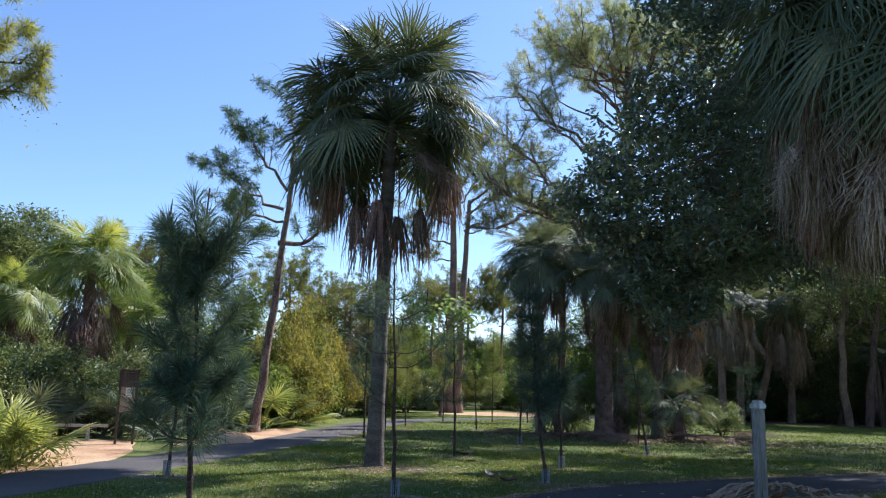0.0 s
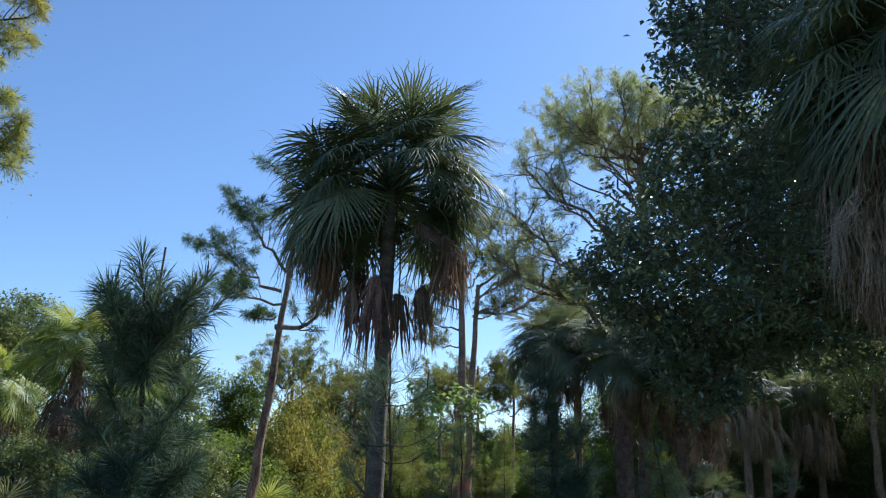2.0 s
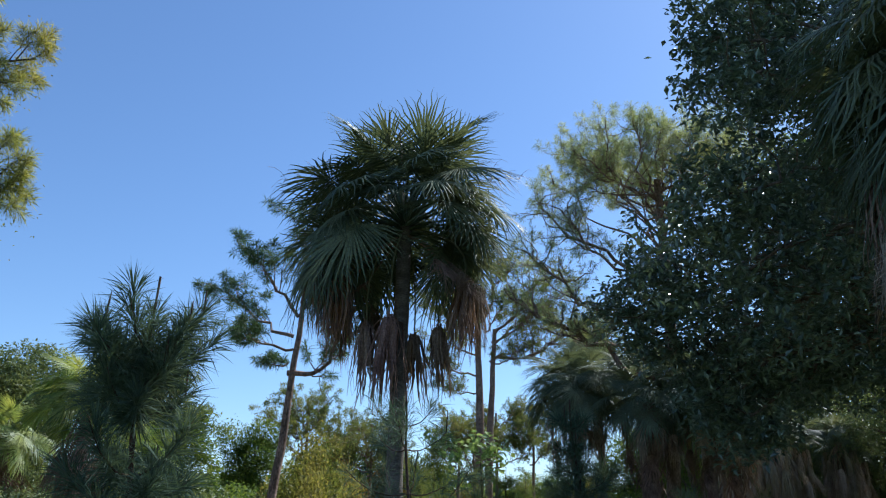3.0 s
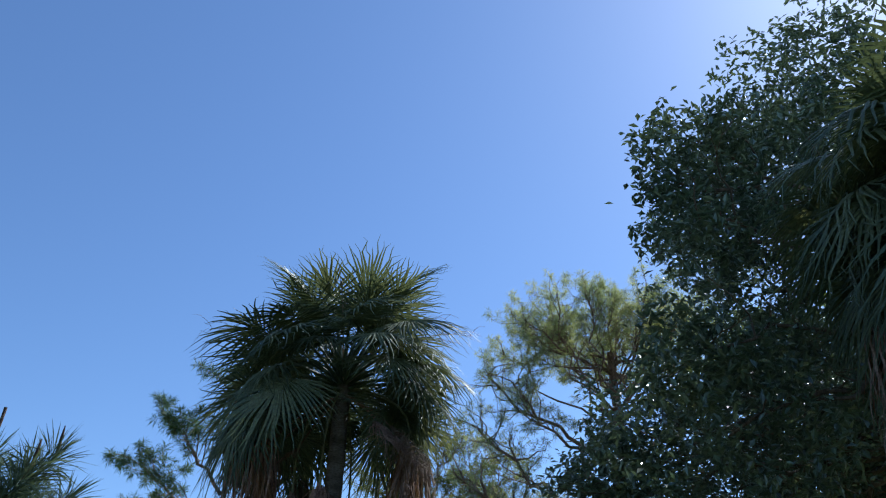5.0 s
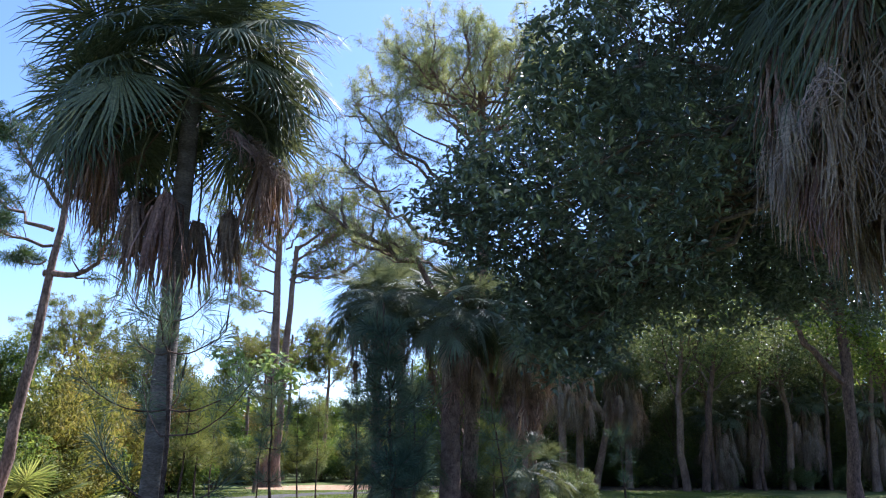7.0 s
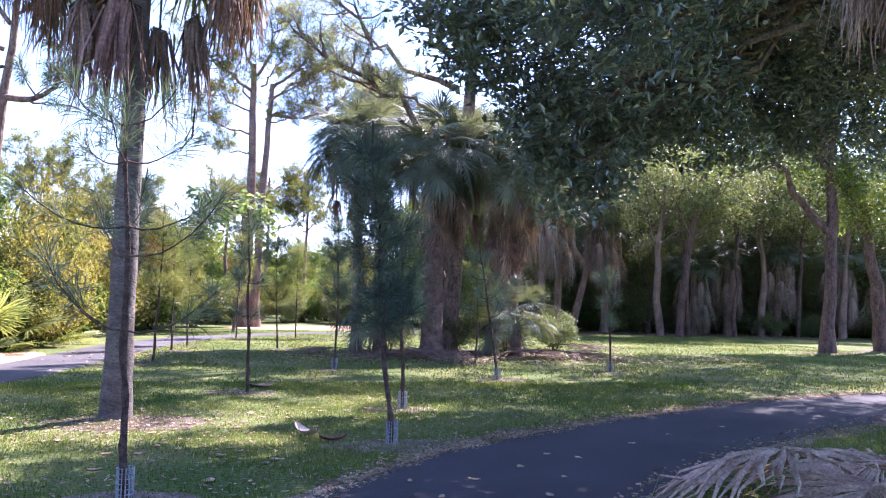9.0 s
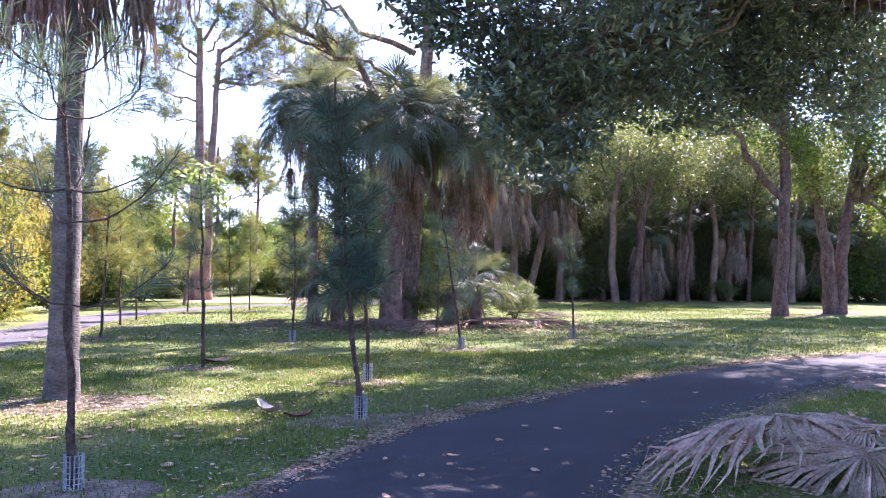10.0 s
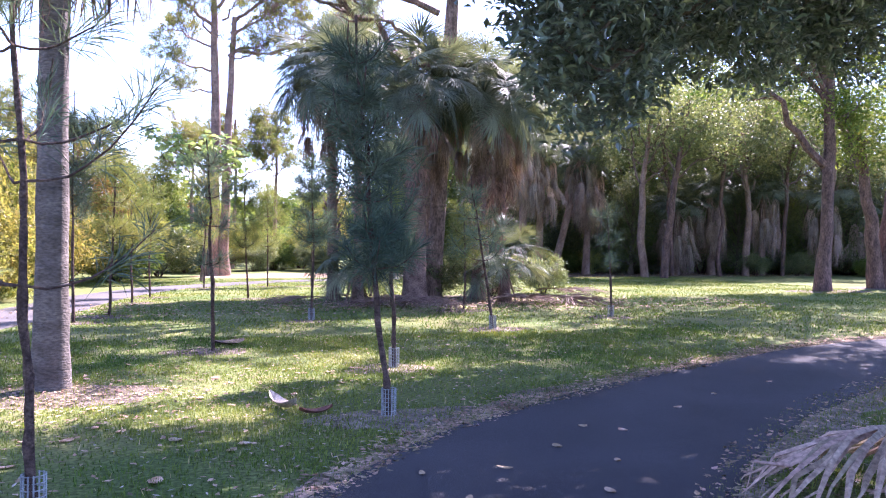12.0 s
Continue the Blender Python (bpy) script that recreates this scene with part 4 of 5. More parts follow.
for bx, by, bz, br in OAK:
    h = Heap()
    grow_limb(h, [], [], (-0.7, 0.45, 5.6 + RNG.uniform(-0.8, 1.2)), (bx - 9.4, by - 15.3, bz), 0.06, (0, 0, 0.6), 9, 0.2)
    part("limb", h.mesh("limb"), M_OAK_BARK, oak)
near_side = [(a - 9.4, b - 15.3, c, r) for a, b, c, r in OAK if b < 20.5 and a < 11]
far_side = [(a - 9.4, b - 15.3, c, r) for a, b, c, r in OAK if not (b < 20.5 and a < 11)]
v, f = leaf_quads(np.concatenate([blob_points(near_side, 1650, 0.21, 30, 0.35), blob_points(far_side, 850, 0.28, 70, 0.4)]), 0.14, 0.42)
part("crown", np_mesh("crown", v, f), M_OAKLEAF, oak)

tree_r = thing("tree", 19.9, 32.6, "tree with a straight reddish trunk and a pale side limb", "tree")
h = Heap()
h.add(*tube(curve_points((0, 0, -0.05), (0.3, 0, 9.0), (0.05, 0, 0), 10, 0.03), np.array([0.34, 0.24, 0.215, 0.205, 0.2, 0.195, 0.19, 0.18, 0.16, 0.15]), 12, 0.06))
part("trunk", h.mesh("trunk", True), M_RED_BARK, tree_r)
# Clumps reaching furthest to -x and -y are added to shade lawn and path.
R_BLOBS = [(-2.5, 1.5, 8.0, 1.6), (-5.0, 1.0, 10.5, 2.2), (-3.0, -1.0, 12.0, 2.2), (0, 0, 13.5, 2.6), (2.5, 1, 11.5, 2.2), (-6.5, 0.5, 12.8, 1.9), (-1.5, 2.5, 11, 2.2), (1.0, -2.2, 11.0, 2.0), (-5.5, -3.5, 10.5, 2.3), (-8.5, -4.5, 12.0, 2.4), (-7.5, -7.0, 10.5, 2.2), (-3.0, -5.0, 10.0, 2.2), (-10, -2.0, 13.5, 2.2), (-4.5, -8.0, 11.5, 2.2)]
for i, (bx, by, bz, br) in enumerate(R_BLOBS):
    h = Heap()
    grow_limb(h, [], [], (0.1, 0, 4.4 if i == 0 else 6.5 + 0.25 * i), (bx, by, bz), 0.15 if i == 0 else 0.1, (0, 0, 0.3), 7, 0.25)
    part("limb", h.mesh("limb"), M_RED_BARK, tree_r)
v, f = leaf_quads(blob_points(R_BLOBS, 430, 0.4, 26, 0.4), 0.18)
part("crown", np_mesh("crown", v, f), M_LEAF, tree_r)

tree_f = thing("tree", 23.6, 34.0, "thick grey tree whose trunk forks low down", "tree")
for top, r in (((-1.0, 0, 6.0), 0.23), ((1.6, 0.4, 6.4), 0.22)):
    h = Heap()
    h.add(*tube(curve_points((top[0] * 0.15, 0, -0.05), top, (-top[0] * 0.14, 0, 0), 10, 0.04), np.linspace(r * 1.35, r * 0.55, 10), 12, 0.06))
    part("trunk", h.mesh("trunk", True), M_RED_BARK, tree_f)
F_BLOBS = [(-2.5, 0, 7.5, 2.0), (2.5, 1, 8, 2.3), (0, -1, 9.5, 2.5), (3.2, -1.5, 6.0, 1.6), (-1, 2, 11, 2.4), (3.5, 1, 10.5, 2.3), (-3.0, -1.5, 6.2, 1.3), (1.5, -2.0, 5.6, 1.2), (4.5, 0.5, 4.8, 1.3), (-1.5, -1, 5.4, 1.3), (3, 0, 4.4, 1.2), (0.5, -1.5, 6.8, 1.6), (2.2, -0.6, 3.6, 0.8)]
for bx, by, bz, br in F_BLOBS:
    h = Heap()
    grow_limb(h, [], [], (-0.9 if bx < 0 else 1.2, 0.1, 4.6), (bx, by, bz), 0.13, (0, 0, 0.3), 7, 0.25)
    part("limb", h.mesh("limb"), M_OAK_BARK, tree_f)
v, f = leaf_quads(blob_points(F_BLOBS, 800, 0.4, 26, 0.3), 0.17)
part("crown", np_mesh("crown", v, f), M_LEAF, tree_f)

# thin trees at the wood's edge
for x, y, top, bend, lab in ((20.1, 45.6, (0.4, 0, 8.5), (-0.35, 0, 0), "thin pale tree at the wood's edge"), (20.6, 44.6, (1.4, 0, 9.0), (-0.1, 0, 0), "thin reddish tree leaning at the wood's edge"),
                             (27.0, 47.0, (-0.3, 0, 8.0), (0.2, 0, 0), "thin dark tree at the wood's edge"), (31.0, 45.5, (0.4, 0, 8.0), (0.1, 0, 0), "thin dark tree at the wood's edge"), (22.6, 47.2, (-0.9, 0, 8.5), (0.25, 0, 0), "thin crooked tree at the wood's edge"), (25.0, 46.4, (0.6, 0, 9.0), (-0.2, 0, 0), "thin crooked tree at the wood's edge"), (29.2, 46.8, (0.8, 0, 8.6), (-0.15, 0, 0), "thin crooked tree at the wood's edge")):
    t = thing("tree", x, y, lab, "tree")
    h = Heap()
    pts = curve_points((0, 0, -0.05), top, bend, 10, 0.05)
    h.add(*tube(pts, np.linspace(0.12 if "crooked" in lab else 0.22, 0.08, 10), 9, 0.06))
    part("trunk", h.mesh("trunk", True), M_RED_BARK if "reddish" in lab or "crooked" in lab else M_PALE_BARK, t)
    bl = []
    for k in range(7):
        a = k * 2.4
        bl.append((top[0] * 0.8 + math.cos(a) * 2.0, math.sin(a) * 2.0, 6.4 + 0.55 * k, 1.5))
        h = Heap()
        grow_limb(h, [], [], pts[5 + k % 4], bl[-1][:3], 0.06, (0, 0, 0.2), 6, 0.25)
        part("limb", h.mesh("limb"), M_OAK_BARK, t)
    v, f = leaf_quads(blob_points(bl, 420, 0.6, 20, 0.2), 0.17)
    part("crown", np_mesh("crown", v, f), M_LEAF_SHADE, t)

# tree whose outer branches reach in beside the path
side_tree = thing("tree", -12.6, 15.8, "tree with yellow-green sunlit outer branches", "tree")
h = Heap()
h.add(*tube(curve_points((0, 0, -0.05), (0.3, 0.2, 11.0), (0.2, 0, 0), 9, 0.05), np.linspace(0.3, 0.1, 9), 10, 0.05))
part("trunk", h.mesh("trunk", True), M_PINE_BARK, side_tree)
tips, ways = [], []
for end, z0 in (((3.9, 0.5, 9.9), 8.6), ((3.7, 0.2, 9.2), 8.0), ((3.8, 0.5, 7.5), 6.6), ((3.9, 0.4, 6.9), 6.2), ((3.3, 0.8, 8.1), 7.0), ((3.0, -0.5, 10.8), 9.0), ((-2.5, 0.5, 9.5), 8), ((0.2, 2.5, 10.5), 9), ((0.3, -2.5, 9.8), 8.4)):
    h = Heap()
    grow_limb(h, tips, ways, (0.2, 0.1, z0), end, 0.05, (0, 0, 0.2), 18, 0.2, 0.1, first=0.5)
    part("limb", h.mesh("limb"), M_TWIG, side_tree)
h = Heap()
needle_tufts(h, np.array(tips), np.array(ways), 0.26, 46, 0.006, 0.8)
# The needle colour includes the yellow of sunlight on the outer branches.
part("crown", h.mesh("crown"), M_NEEDLE_BACKLIT, side_tree)
drops = np.array(tips)[::2] + np.array([0, 0, -0.35])
drops = drops[:, None] + RNG.standard_normal((len(drops), 5, 3)) * np.array([0.12, 0.12, 0.22])
v, f = leaf_quads(drops.reshape(-1, 3), 0.07)
part("vine", np_mesh("vine", v, f), M_LEAF_YELLOW, side_tree, "small yellowing leaves on hanging vines")

# ---- woods around the lawn ----
TREES = [leafy_tree_data(10, 7.0, M_LEAF, 24000, size=0.22, low=0.2, clump=0.5), leafy_tree_data(11, 7.5, M_LEAF_SHADE, 26000, size=0.22, low=0.16, clump=0.5), leafy_tree_data(9, 6.0, M_LEAF_YELLOW, 20000, size=0.2, low=0.2), leafy_tree_data(8, 5.5, M_LEAF_RUST, 9000, size=0.17), leafy_tree_data(11, 7.0, M_LEAF, 13000, 22, 0.05, 0.18, 0.7), leafy_tree_data(11, 7.0, M_LEAF_SHADE, 15000, 22, 0.08, 0.18, 0.7)]
SHRUBS = [shrub_data(3.2, 2.6, M_LEAF, 11000, 0.12), shrub_data(3.4, 2.6, M_LEAF_SHADE, 11000, 0.12), shrub_data(2.8, 2.3, M_LEAF_YELLOW, 9000, 0.11)]
T_LABEL = ("broad-leaved green tree in the woods", "dense dark broad-leaved tree in the woods", "yellow-green sunlit tree in the woods", "thin tree with rust-brown leaves", "open leafy tree with light showing through its crown", "open dark-leaved tree with light showing through its crown")
S_LABEL = ("leafy green shrub at the wood's edge", "dense dark shrub in the shade", "yellow-green shrub in the sun")


def wood_tree(k, x, y, size):
    if x > 12 and y > 44 and k in (0, 1, 4):
        k = 5 if RNG.random() < 0.75 else 4  # thin, porous crowns on the sunny side of the lawn
    put_pair("tree", TREES[k], ("trunk", "crown"), x, y, size * RNG.uniform(0.92, 1.08), T_LABEL[k], "tree", RNG.uniform(0, 360), "woods round the lawn")


def wood_shrub(k, x, y, size, zs=1.0):
    put_pair("shrub", SHRUBS[k], ("stem", "foliage"), x, y, size * RNG.uniform(0.9, 1.1), S_LABEL[k], "shrub", RNG.uniform(0, 360), "shrubs round the lawn", zs)


for k, x, y, s in ((0, -11, 60, 0.85), (2, -7.5, 62, 0.8), (3, -10.2, 52, 0.75), (0, -14.5, 50, 0.8), (2, -9.8, 46, 0.62), (0, -16, 43, 0.8), (0, -21, 50, 0.95), (1, -24, 42, 0.95), (1, -21, 36, 0.75), (0, -23, 30, 0.8),
                   (1, -19, 25, 0.62), (3, -7.0, 56, 0.7), (0, -5.5, 66, 0.72), (3, -3.0, 68, 0.6), (0, 2.5, 72, 0.62), (2, 6.5, 70, 0.6), (0, 9.5, 62, 0.85), (0, 12, 58, 0.95),
                   (1, 17, 57, 1.05), (1, 24, 55, 0.95), (1, 29, 52, 0.85), (0, 34, 47.5, 0.85), (0, 33, 55, 1.15), (1, 38, 58, 1.2), (0, 41, 46, 1.0), (1, 30, 64, 1.2),
                   (0, 22, 64, 1.2), (1, 14, 66, 1.1), (2, 38, 49, 0.95), (0, -30, 36, 1.1), (1, -30, 26, 1.1), (0, -26, 18, 1.1), (0, 56, 44, 1.2), (1, 42, 36, 1.1),
                   (4, 11, 54, 0.9), (4, 14, 51.5, 0.8), (4, 17.5, 58, 1.25), (4, 19.5, 52.5, 0.85), (4, 22, 55, 1.1), (4, 24.5, 50.8, 0.7), (4, 26.5, 53.5, 1.0), (4, 28.5, 57, 1.25), (4, 30, 50.5, 0.75), (4, 33, 52, 1.0), (4, 35.5, 48.5, 0.8),
                   (4, 38, 53, 1.1), (4, 24, 60, 1.4), (4, 32, 60, 1.4), (5, 41, 49, 1.0), (5, 27, 62, 1.7), (5, 35, 57, 1.5), (5, 20, 61, 1.6), (5, 31, 55, 1.3), (5, 15, 59, 1.4), (4, 27.6, 48.6, 0.5), (4, 31.5, 47.6, 0.5), (4, 21.5, 49.8, 0.5), (4, 37, 44.5, 0.6)):
    wood_tree(k, x, y, s)
for k, x, y, s in ((1, -11.5, 24.5, 1.0), (1, -10.5, 26.5, 1.05), (1, -9.2, 27.5, 0.95), (1, -13.3, 25.0, 1.1), (0, -15.5, 24, 1.1), (1, -11.5, 29.5, 1.15), (0, -9.4, 31, 1.2), (1, -16.5, 27.5, 1.2), (1, -10.0, 23.3, 0.6),
                   (2, -6.5, 30.6, 0.8), (2, -6.6, 32.2, 0.95), (0, -7.6, 30.3, 1.0), (1, -8.0, 33.5, 1.1), (0, -7.0, 36.5, 1.2), (2, -6.2, 40.0, 1.1), (0, -5.0, 44, 1.2), (1, -3.8, 49, 1.0), (1, -5.6, 47.5, 1.1),
                   (0, -3.0, 55, 1.3), (2, -1.0, 58, 1.3), (0, 2.0, 60, 1.3), (2, 5.0, 60, 1.3), (0, 8.0, 57, 1.3), (1, 0.8, 57.5, 0.9), (1, 4.4, 57.0, 0.9), (1, 10, 54, 1.1), (1, -1.8, 53.5, 0.8),
                   (1, 12.5, 50, 1.0), (1, 15.5, 52, 1.1), (1, 19.0, 52.5, 1.1), (1, 21.5, 51.5, 1.0), (0, 18.5, 51.5, 0.8), (1, 24, 51.5, 1.15), (1, 26.5, 50.5, 1.2), (1, 29, 49.5, 1.2), (1, 31.5, 49.5, 1.2), (1, 34, 47.5, 1.2),
                   (0, 36.5, 45.5, 1.1), (2, 17.0, 53.5, 0.9), (2, 22.5, 53.0, 0.9), (0, 39.0, 43.5, 1.0), (2, 14.2, 52.5, 0.8), (1, 27.5, 46.8, 0.5), (1, 30, 46.6, 0.55), (0, 33, 44.6, 0.5),
                   (0, 12, 52.5, 1.2), (0, 22.5, 51.3, 1.2), (2, 25.5, 52.0, 1.4), (0, 29, 50.2, 1.4), (0, 32, 49.2, 1.4), (0, 35.5, 46.5, 1.5), (2, 20, 57.5, 1.6), (0, 16, 57, 1.6), (2, 24, 60, 1.8), (0, 28, 58, 1.8), (2, 33, 57, 1.7), (0, 38, 52, 1.6), (0, 20, 66, 1.6), (0, 27, 68, 1.6), (0, 34, 66, 1.6), (0, 12, 63, 1.5), (2, 41, 60, 1.5), (0, 9, 60, 1.9), (0, 4, 64, 1.9), (0, -1, 64, 1.9), (0, -6, 60, 1.9), (2, -10, 56, 1.6), (0, -12, 46, 1.7), (0, -10, 40, 1.6), (1, -13, 36, 1.6), (1, -20, 30, 1.7), (1, -18, 22, 1.5), (0, -14, 53, 1.8), (1, 42, 42, 1.6), (1, 3.6, 31.6, 0.55), (1, 5.6, 31.4, 0.6), (1, 7.4, 31.6, 0.6), (1, 9.4, 32.6, 0.5), (1, -12.2, 20.8, 0.9), (1, -11.6, 18.6, 0.75), (0, -13.6, 22.5, 1.1), (1, -14, 18.5, 1.1)):
    wood_shrub(k, x, y, s)
for x, y, size, tall in ((-6.5, 31.6, 0.95, 1.8), (-7.3, 34.0, 1.0, 1.9), (-6.2, 37.5, 0.9, 1.9)):
    wood_shrub(2, x, y, size, tall)
for i in range(30):
    # undergrowth that closes the foot of the woods
    wood_shrub((1, 0, 0, 1, 2)[i % 5], 10.5 + 1.05 * i, 54.0 - 0.006 * (i - 4) ** 2 + RNG.uniform(-0.7, 0.7), RNG.uniform(0.5, 0.8))
# thicket closing the horizon
h = Heap()
for k in range(230):
    a = radians(k * 360 / 230)
    rad = RNG.uniform(95, 120)
    c = [(math.sin(a) * rad, 20 + math.cos(a) * rad, RNG.uniform(1, 6.5), RNG.uniform(3.2, 4.6)) for _ in range(2)]
    h.add(*leaf_quads(blob_points(c, 34, 1.1, 14, 0.2), 1.1, 0.75))
tagged(part("far_woods", h.mesh("far_woods"), M_LEAF), "hazy green belt of far woods", "woods", kind="stuff")

# tree with large light leaves on the far side of the lawn
t = thing("papaya_tree", -1.6, 44.0, "small tree with large pale green leaves", "tree")
h = Heap()
h.add(*tube(curve_points((0, 0, -0.05), (0.2, 0, 5.4), (0.1, 0, 0), 7, 0.03), np.linspace(0.09, 0.04, 7), 7))
for k in range(12):
    a = k * 2.4
    h.add(*tube(curve_points((0.15, 0, 3.6 + 0.12 * k), (math.cos(a) * 1.5, math.sin(a) * 1.3, 5.2 + RNG.uniform(-0.6, 0.8)), (0, 0, 0.2), 5), np.linspace(0.03, 0.012, 5), 4))
part("trunk", h.mesh("trunk", True), M_PALE_BARK, t)
v, f = leaf_quads(blob_points([(math.cos(q * 2.4) * 1.5, math.sin(q * 2.4) * 1.3, 5.2 + RNG.uniform(-0.5, 0.8), 0.6) for q in range(12)], 80, 0.3, 9, 0.3), 0.34, 0.7, 0.3)
part("crown", np_mesh("crown", v, f), M_BROAD, t)

# ---- palmettos ----
F_PALMETTO = [frond_mesh("palmetto_fan", e, 0.55, 0.7, 22, 105, 0.12, 0.2, 0.012, 0.3) for e in (60, 40, 15)]
for me in F_PALMETTO:
    me.materials.append(M_PALMETTO)
# Shaded plants reuse the fans in a darker colour that stands for shade.
F_PALMETTO_SHADED = [me.copy() for me in F_PALMETTO]
for me in F_PALMETTO_SHADED:
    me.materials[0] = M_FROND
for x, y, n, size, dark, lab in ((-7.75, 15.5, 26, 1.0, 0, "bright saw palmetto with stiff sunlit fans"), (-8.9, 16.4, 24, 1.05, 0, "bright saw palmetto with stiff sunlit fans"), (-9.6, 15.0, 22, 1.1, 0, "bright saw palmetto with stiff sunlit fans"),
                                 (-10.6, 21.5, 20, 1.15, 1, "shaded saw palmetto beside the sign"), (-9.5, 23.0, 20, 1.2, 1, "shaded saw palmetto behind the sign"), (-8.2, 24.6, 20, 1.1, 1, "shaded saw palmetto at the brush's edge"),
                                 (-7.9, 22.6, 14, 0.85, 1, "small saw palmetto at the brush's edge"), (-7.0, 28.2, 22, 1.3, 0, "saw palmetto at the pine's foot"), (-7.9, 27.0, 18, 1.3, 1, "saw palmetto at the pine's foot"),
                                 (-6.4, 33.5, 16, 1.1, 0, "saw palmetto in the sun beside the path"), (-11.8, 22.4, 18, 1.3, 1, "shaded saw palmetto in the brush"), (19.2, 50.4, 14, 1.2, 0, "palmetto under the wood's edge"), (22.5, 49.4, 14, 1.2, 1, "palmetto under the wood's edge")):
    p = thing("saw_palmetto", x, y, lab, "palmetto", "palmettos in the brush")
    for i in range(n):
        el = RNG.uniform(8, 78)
        fans = F_PALMETTO_SHADED if dark else F_PALMETTO
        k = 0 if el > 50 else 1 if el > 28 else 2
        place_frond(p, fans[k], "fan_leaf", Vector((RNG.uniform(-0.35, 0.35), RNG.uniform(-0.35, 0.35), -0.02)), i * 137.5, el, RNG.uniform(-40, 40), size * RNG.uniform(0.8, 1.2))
# dry weeds at the palmettos' feet
pts = np.stack([RNG.uniform(-9.6, -7.0, 2600), RNG.uniform(13.6, 16.6, 2600), RNG.random(2600) ** 1.5 * 0.55], 1)
v, f = leaf_quads(pts, 0.12, 0.25)
tagged(part("weeds", np_mesh("weeds", v, f), M_LEAF_YELLOW), "low yellow-green weeds in the sand", "weeds", kind="stuff")

# ---- built things ----
post = thing("wooden_post", 2.62, 9.4, "square weathered grey wooden post with a metal cap", "post", rz=32)
bm = bmesh.new()
box_bm(bm, 0.085, 0.085, 1.46, z=-0.02, bevel=0.008)
part("shaft", bm, M_WOOD_POST, post)
bm = bmesh.new()
box_bm(bm, 0.105, 0.105, 0.045, z=1.44, bevel=0.008)
box_bm(bm, 0.08, 0.08, 0.025, z=1.485, bevel=0.01)
part("cap", bm, M_CAP, post, "dull grey metal cap")

sign = thing("trail_sign", -8.1, 20.9, "narrow brown wooden trail sign on two posts", "sign", rz=22)
for sx in (-0.19, 0.19):
    bm = bmesh.new()
    box_bm(bm, 0.055, 0.07, 1.7, sx, 0, -0.02, 0.006)
    part("post", bm, M_SIGN_WOOD, sign)
bm = bmesh.new()
box_bm(bm, 0.325, 0.03, 0.94, 0, 0, 0.74, 0.004)
part("panel", bm, M_SIGN_TAN, sign)
bm = bmesh.new()
box_bm(bm, 0.46, 0.11, 0.06, 0, 0, 1.68, 0.01)
part("cap_board", bm, M_SIGN_WOOD, sign)
bm = bmesh.new()
box_bm(bm, 0.325, 0.012, 0.34, 0, -0.022, 1.33, 0.003)
part("header_board", bm, M_SIGN_WOOD, sign)
bm = bmesh.new()
box_bm(bm, 0.15, 0.006, 0.22, 0.02, -0.019, 1.09, 0.001)
notice = part("notice", bm, M_PAPER, sign, "faded paper notice")
for k in range(5):
    bm = bmesh.new()
    box_bm(bm, 0.1 if k else 0.06, 0.002, 0.012, 0.02, -0.0235, 1.27 - 0.035 * k)
    part("text_line", bm, M_INK, notice)

rail = thing("low_rail", -9.6, 21.5, "low sun-bleached wooden rail on short posts", "rail", rz=18)
bm = bmesh.new()
box_bm(bm, 1.5, 0.1, 0.07, 0, 0, 0.33, 0.012)
part("beam", bm, M_RAIL, rail)
for sx in (-0.55, 0.3):
    bm = bmesh.new()
    box_bm(bm, 0.08, 0.08, 0.35, sx, 0, -0.02, 0.01)
    part("post", bm, M_RAIL, rail)

house = thing("house", 38, 88, "low pale house far beyond the road", "house", rz=-35)
bm = bmesh.new()
box_bm(bm, 18, 9, 3.2, bevel=0.03)
part("wall", bm, M_WALLFAR, house)
bm = bmesh.new()
box_bm(bm, 19, 10, 0.3, z=3.2, bevel=0.05)
box_bm(bm, 15, 5, 0.9, z=3.5, bevel=0.4)
part("roof", bm, M_SIGN_TAN, house)

# ---- things on the ground ----
STALK, LEAFLETS = frond_mesh("fallen_fan", 12, 1.15, 0.55, 46, 100, 0.14, 0.32, 0.04, 0.62, 1.1, pieces=True)
for me in (STALK, *LEAFLETS):
    me.materials.append(M_FALLEN_FROND)
for x, y, z, az, el, size, flat in ((4.7, 13.05, 0.2, 262, 18, 0.9, 16), (5.1, 12.8, 0.1, 250, 9, 0.8, -10), (5.9, 13.3, 0.08, 290, 9, 0.8, -12)):
    d = thing("fallen_frond", x, y, "dry grey-brown palm frond lying beside the path", "palm frond", "fallen palm fronds")
    for me in (STALK, *LEAFLETS):
        place_frond(d, me, me.name.split(".")[0], Vector((0, 0, z)), az, el, flat, size)
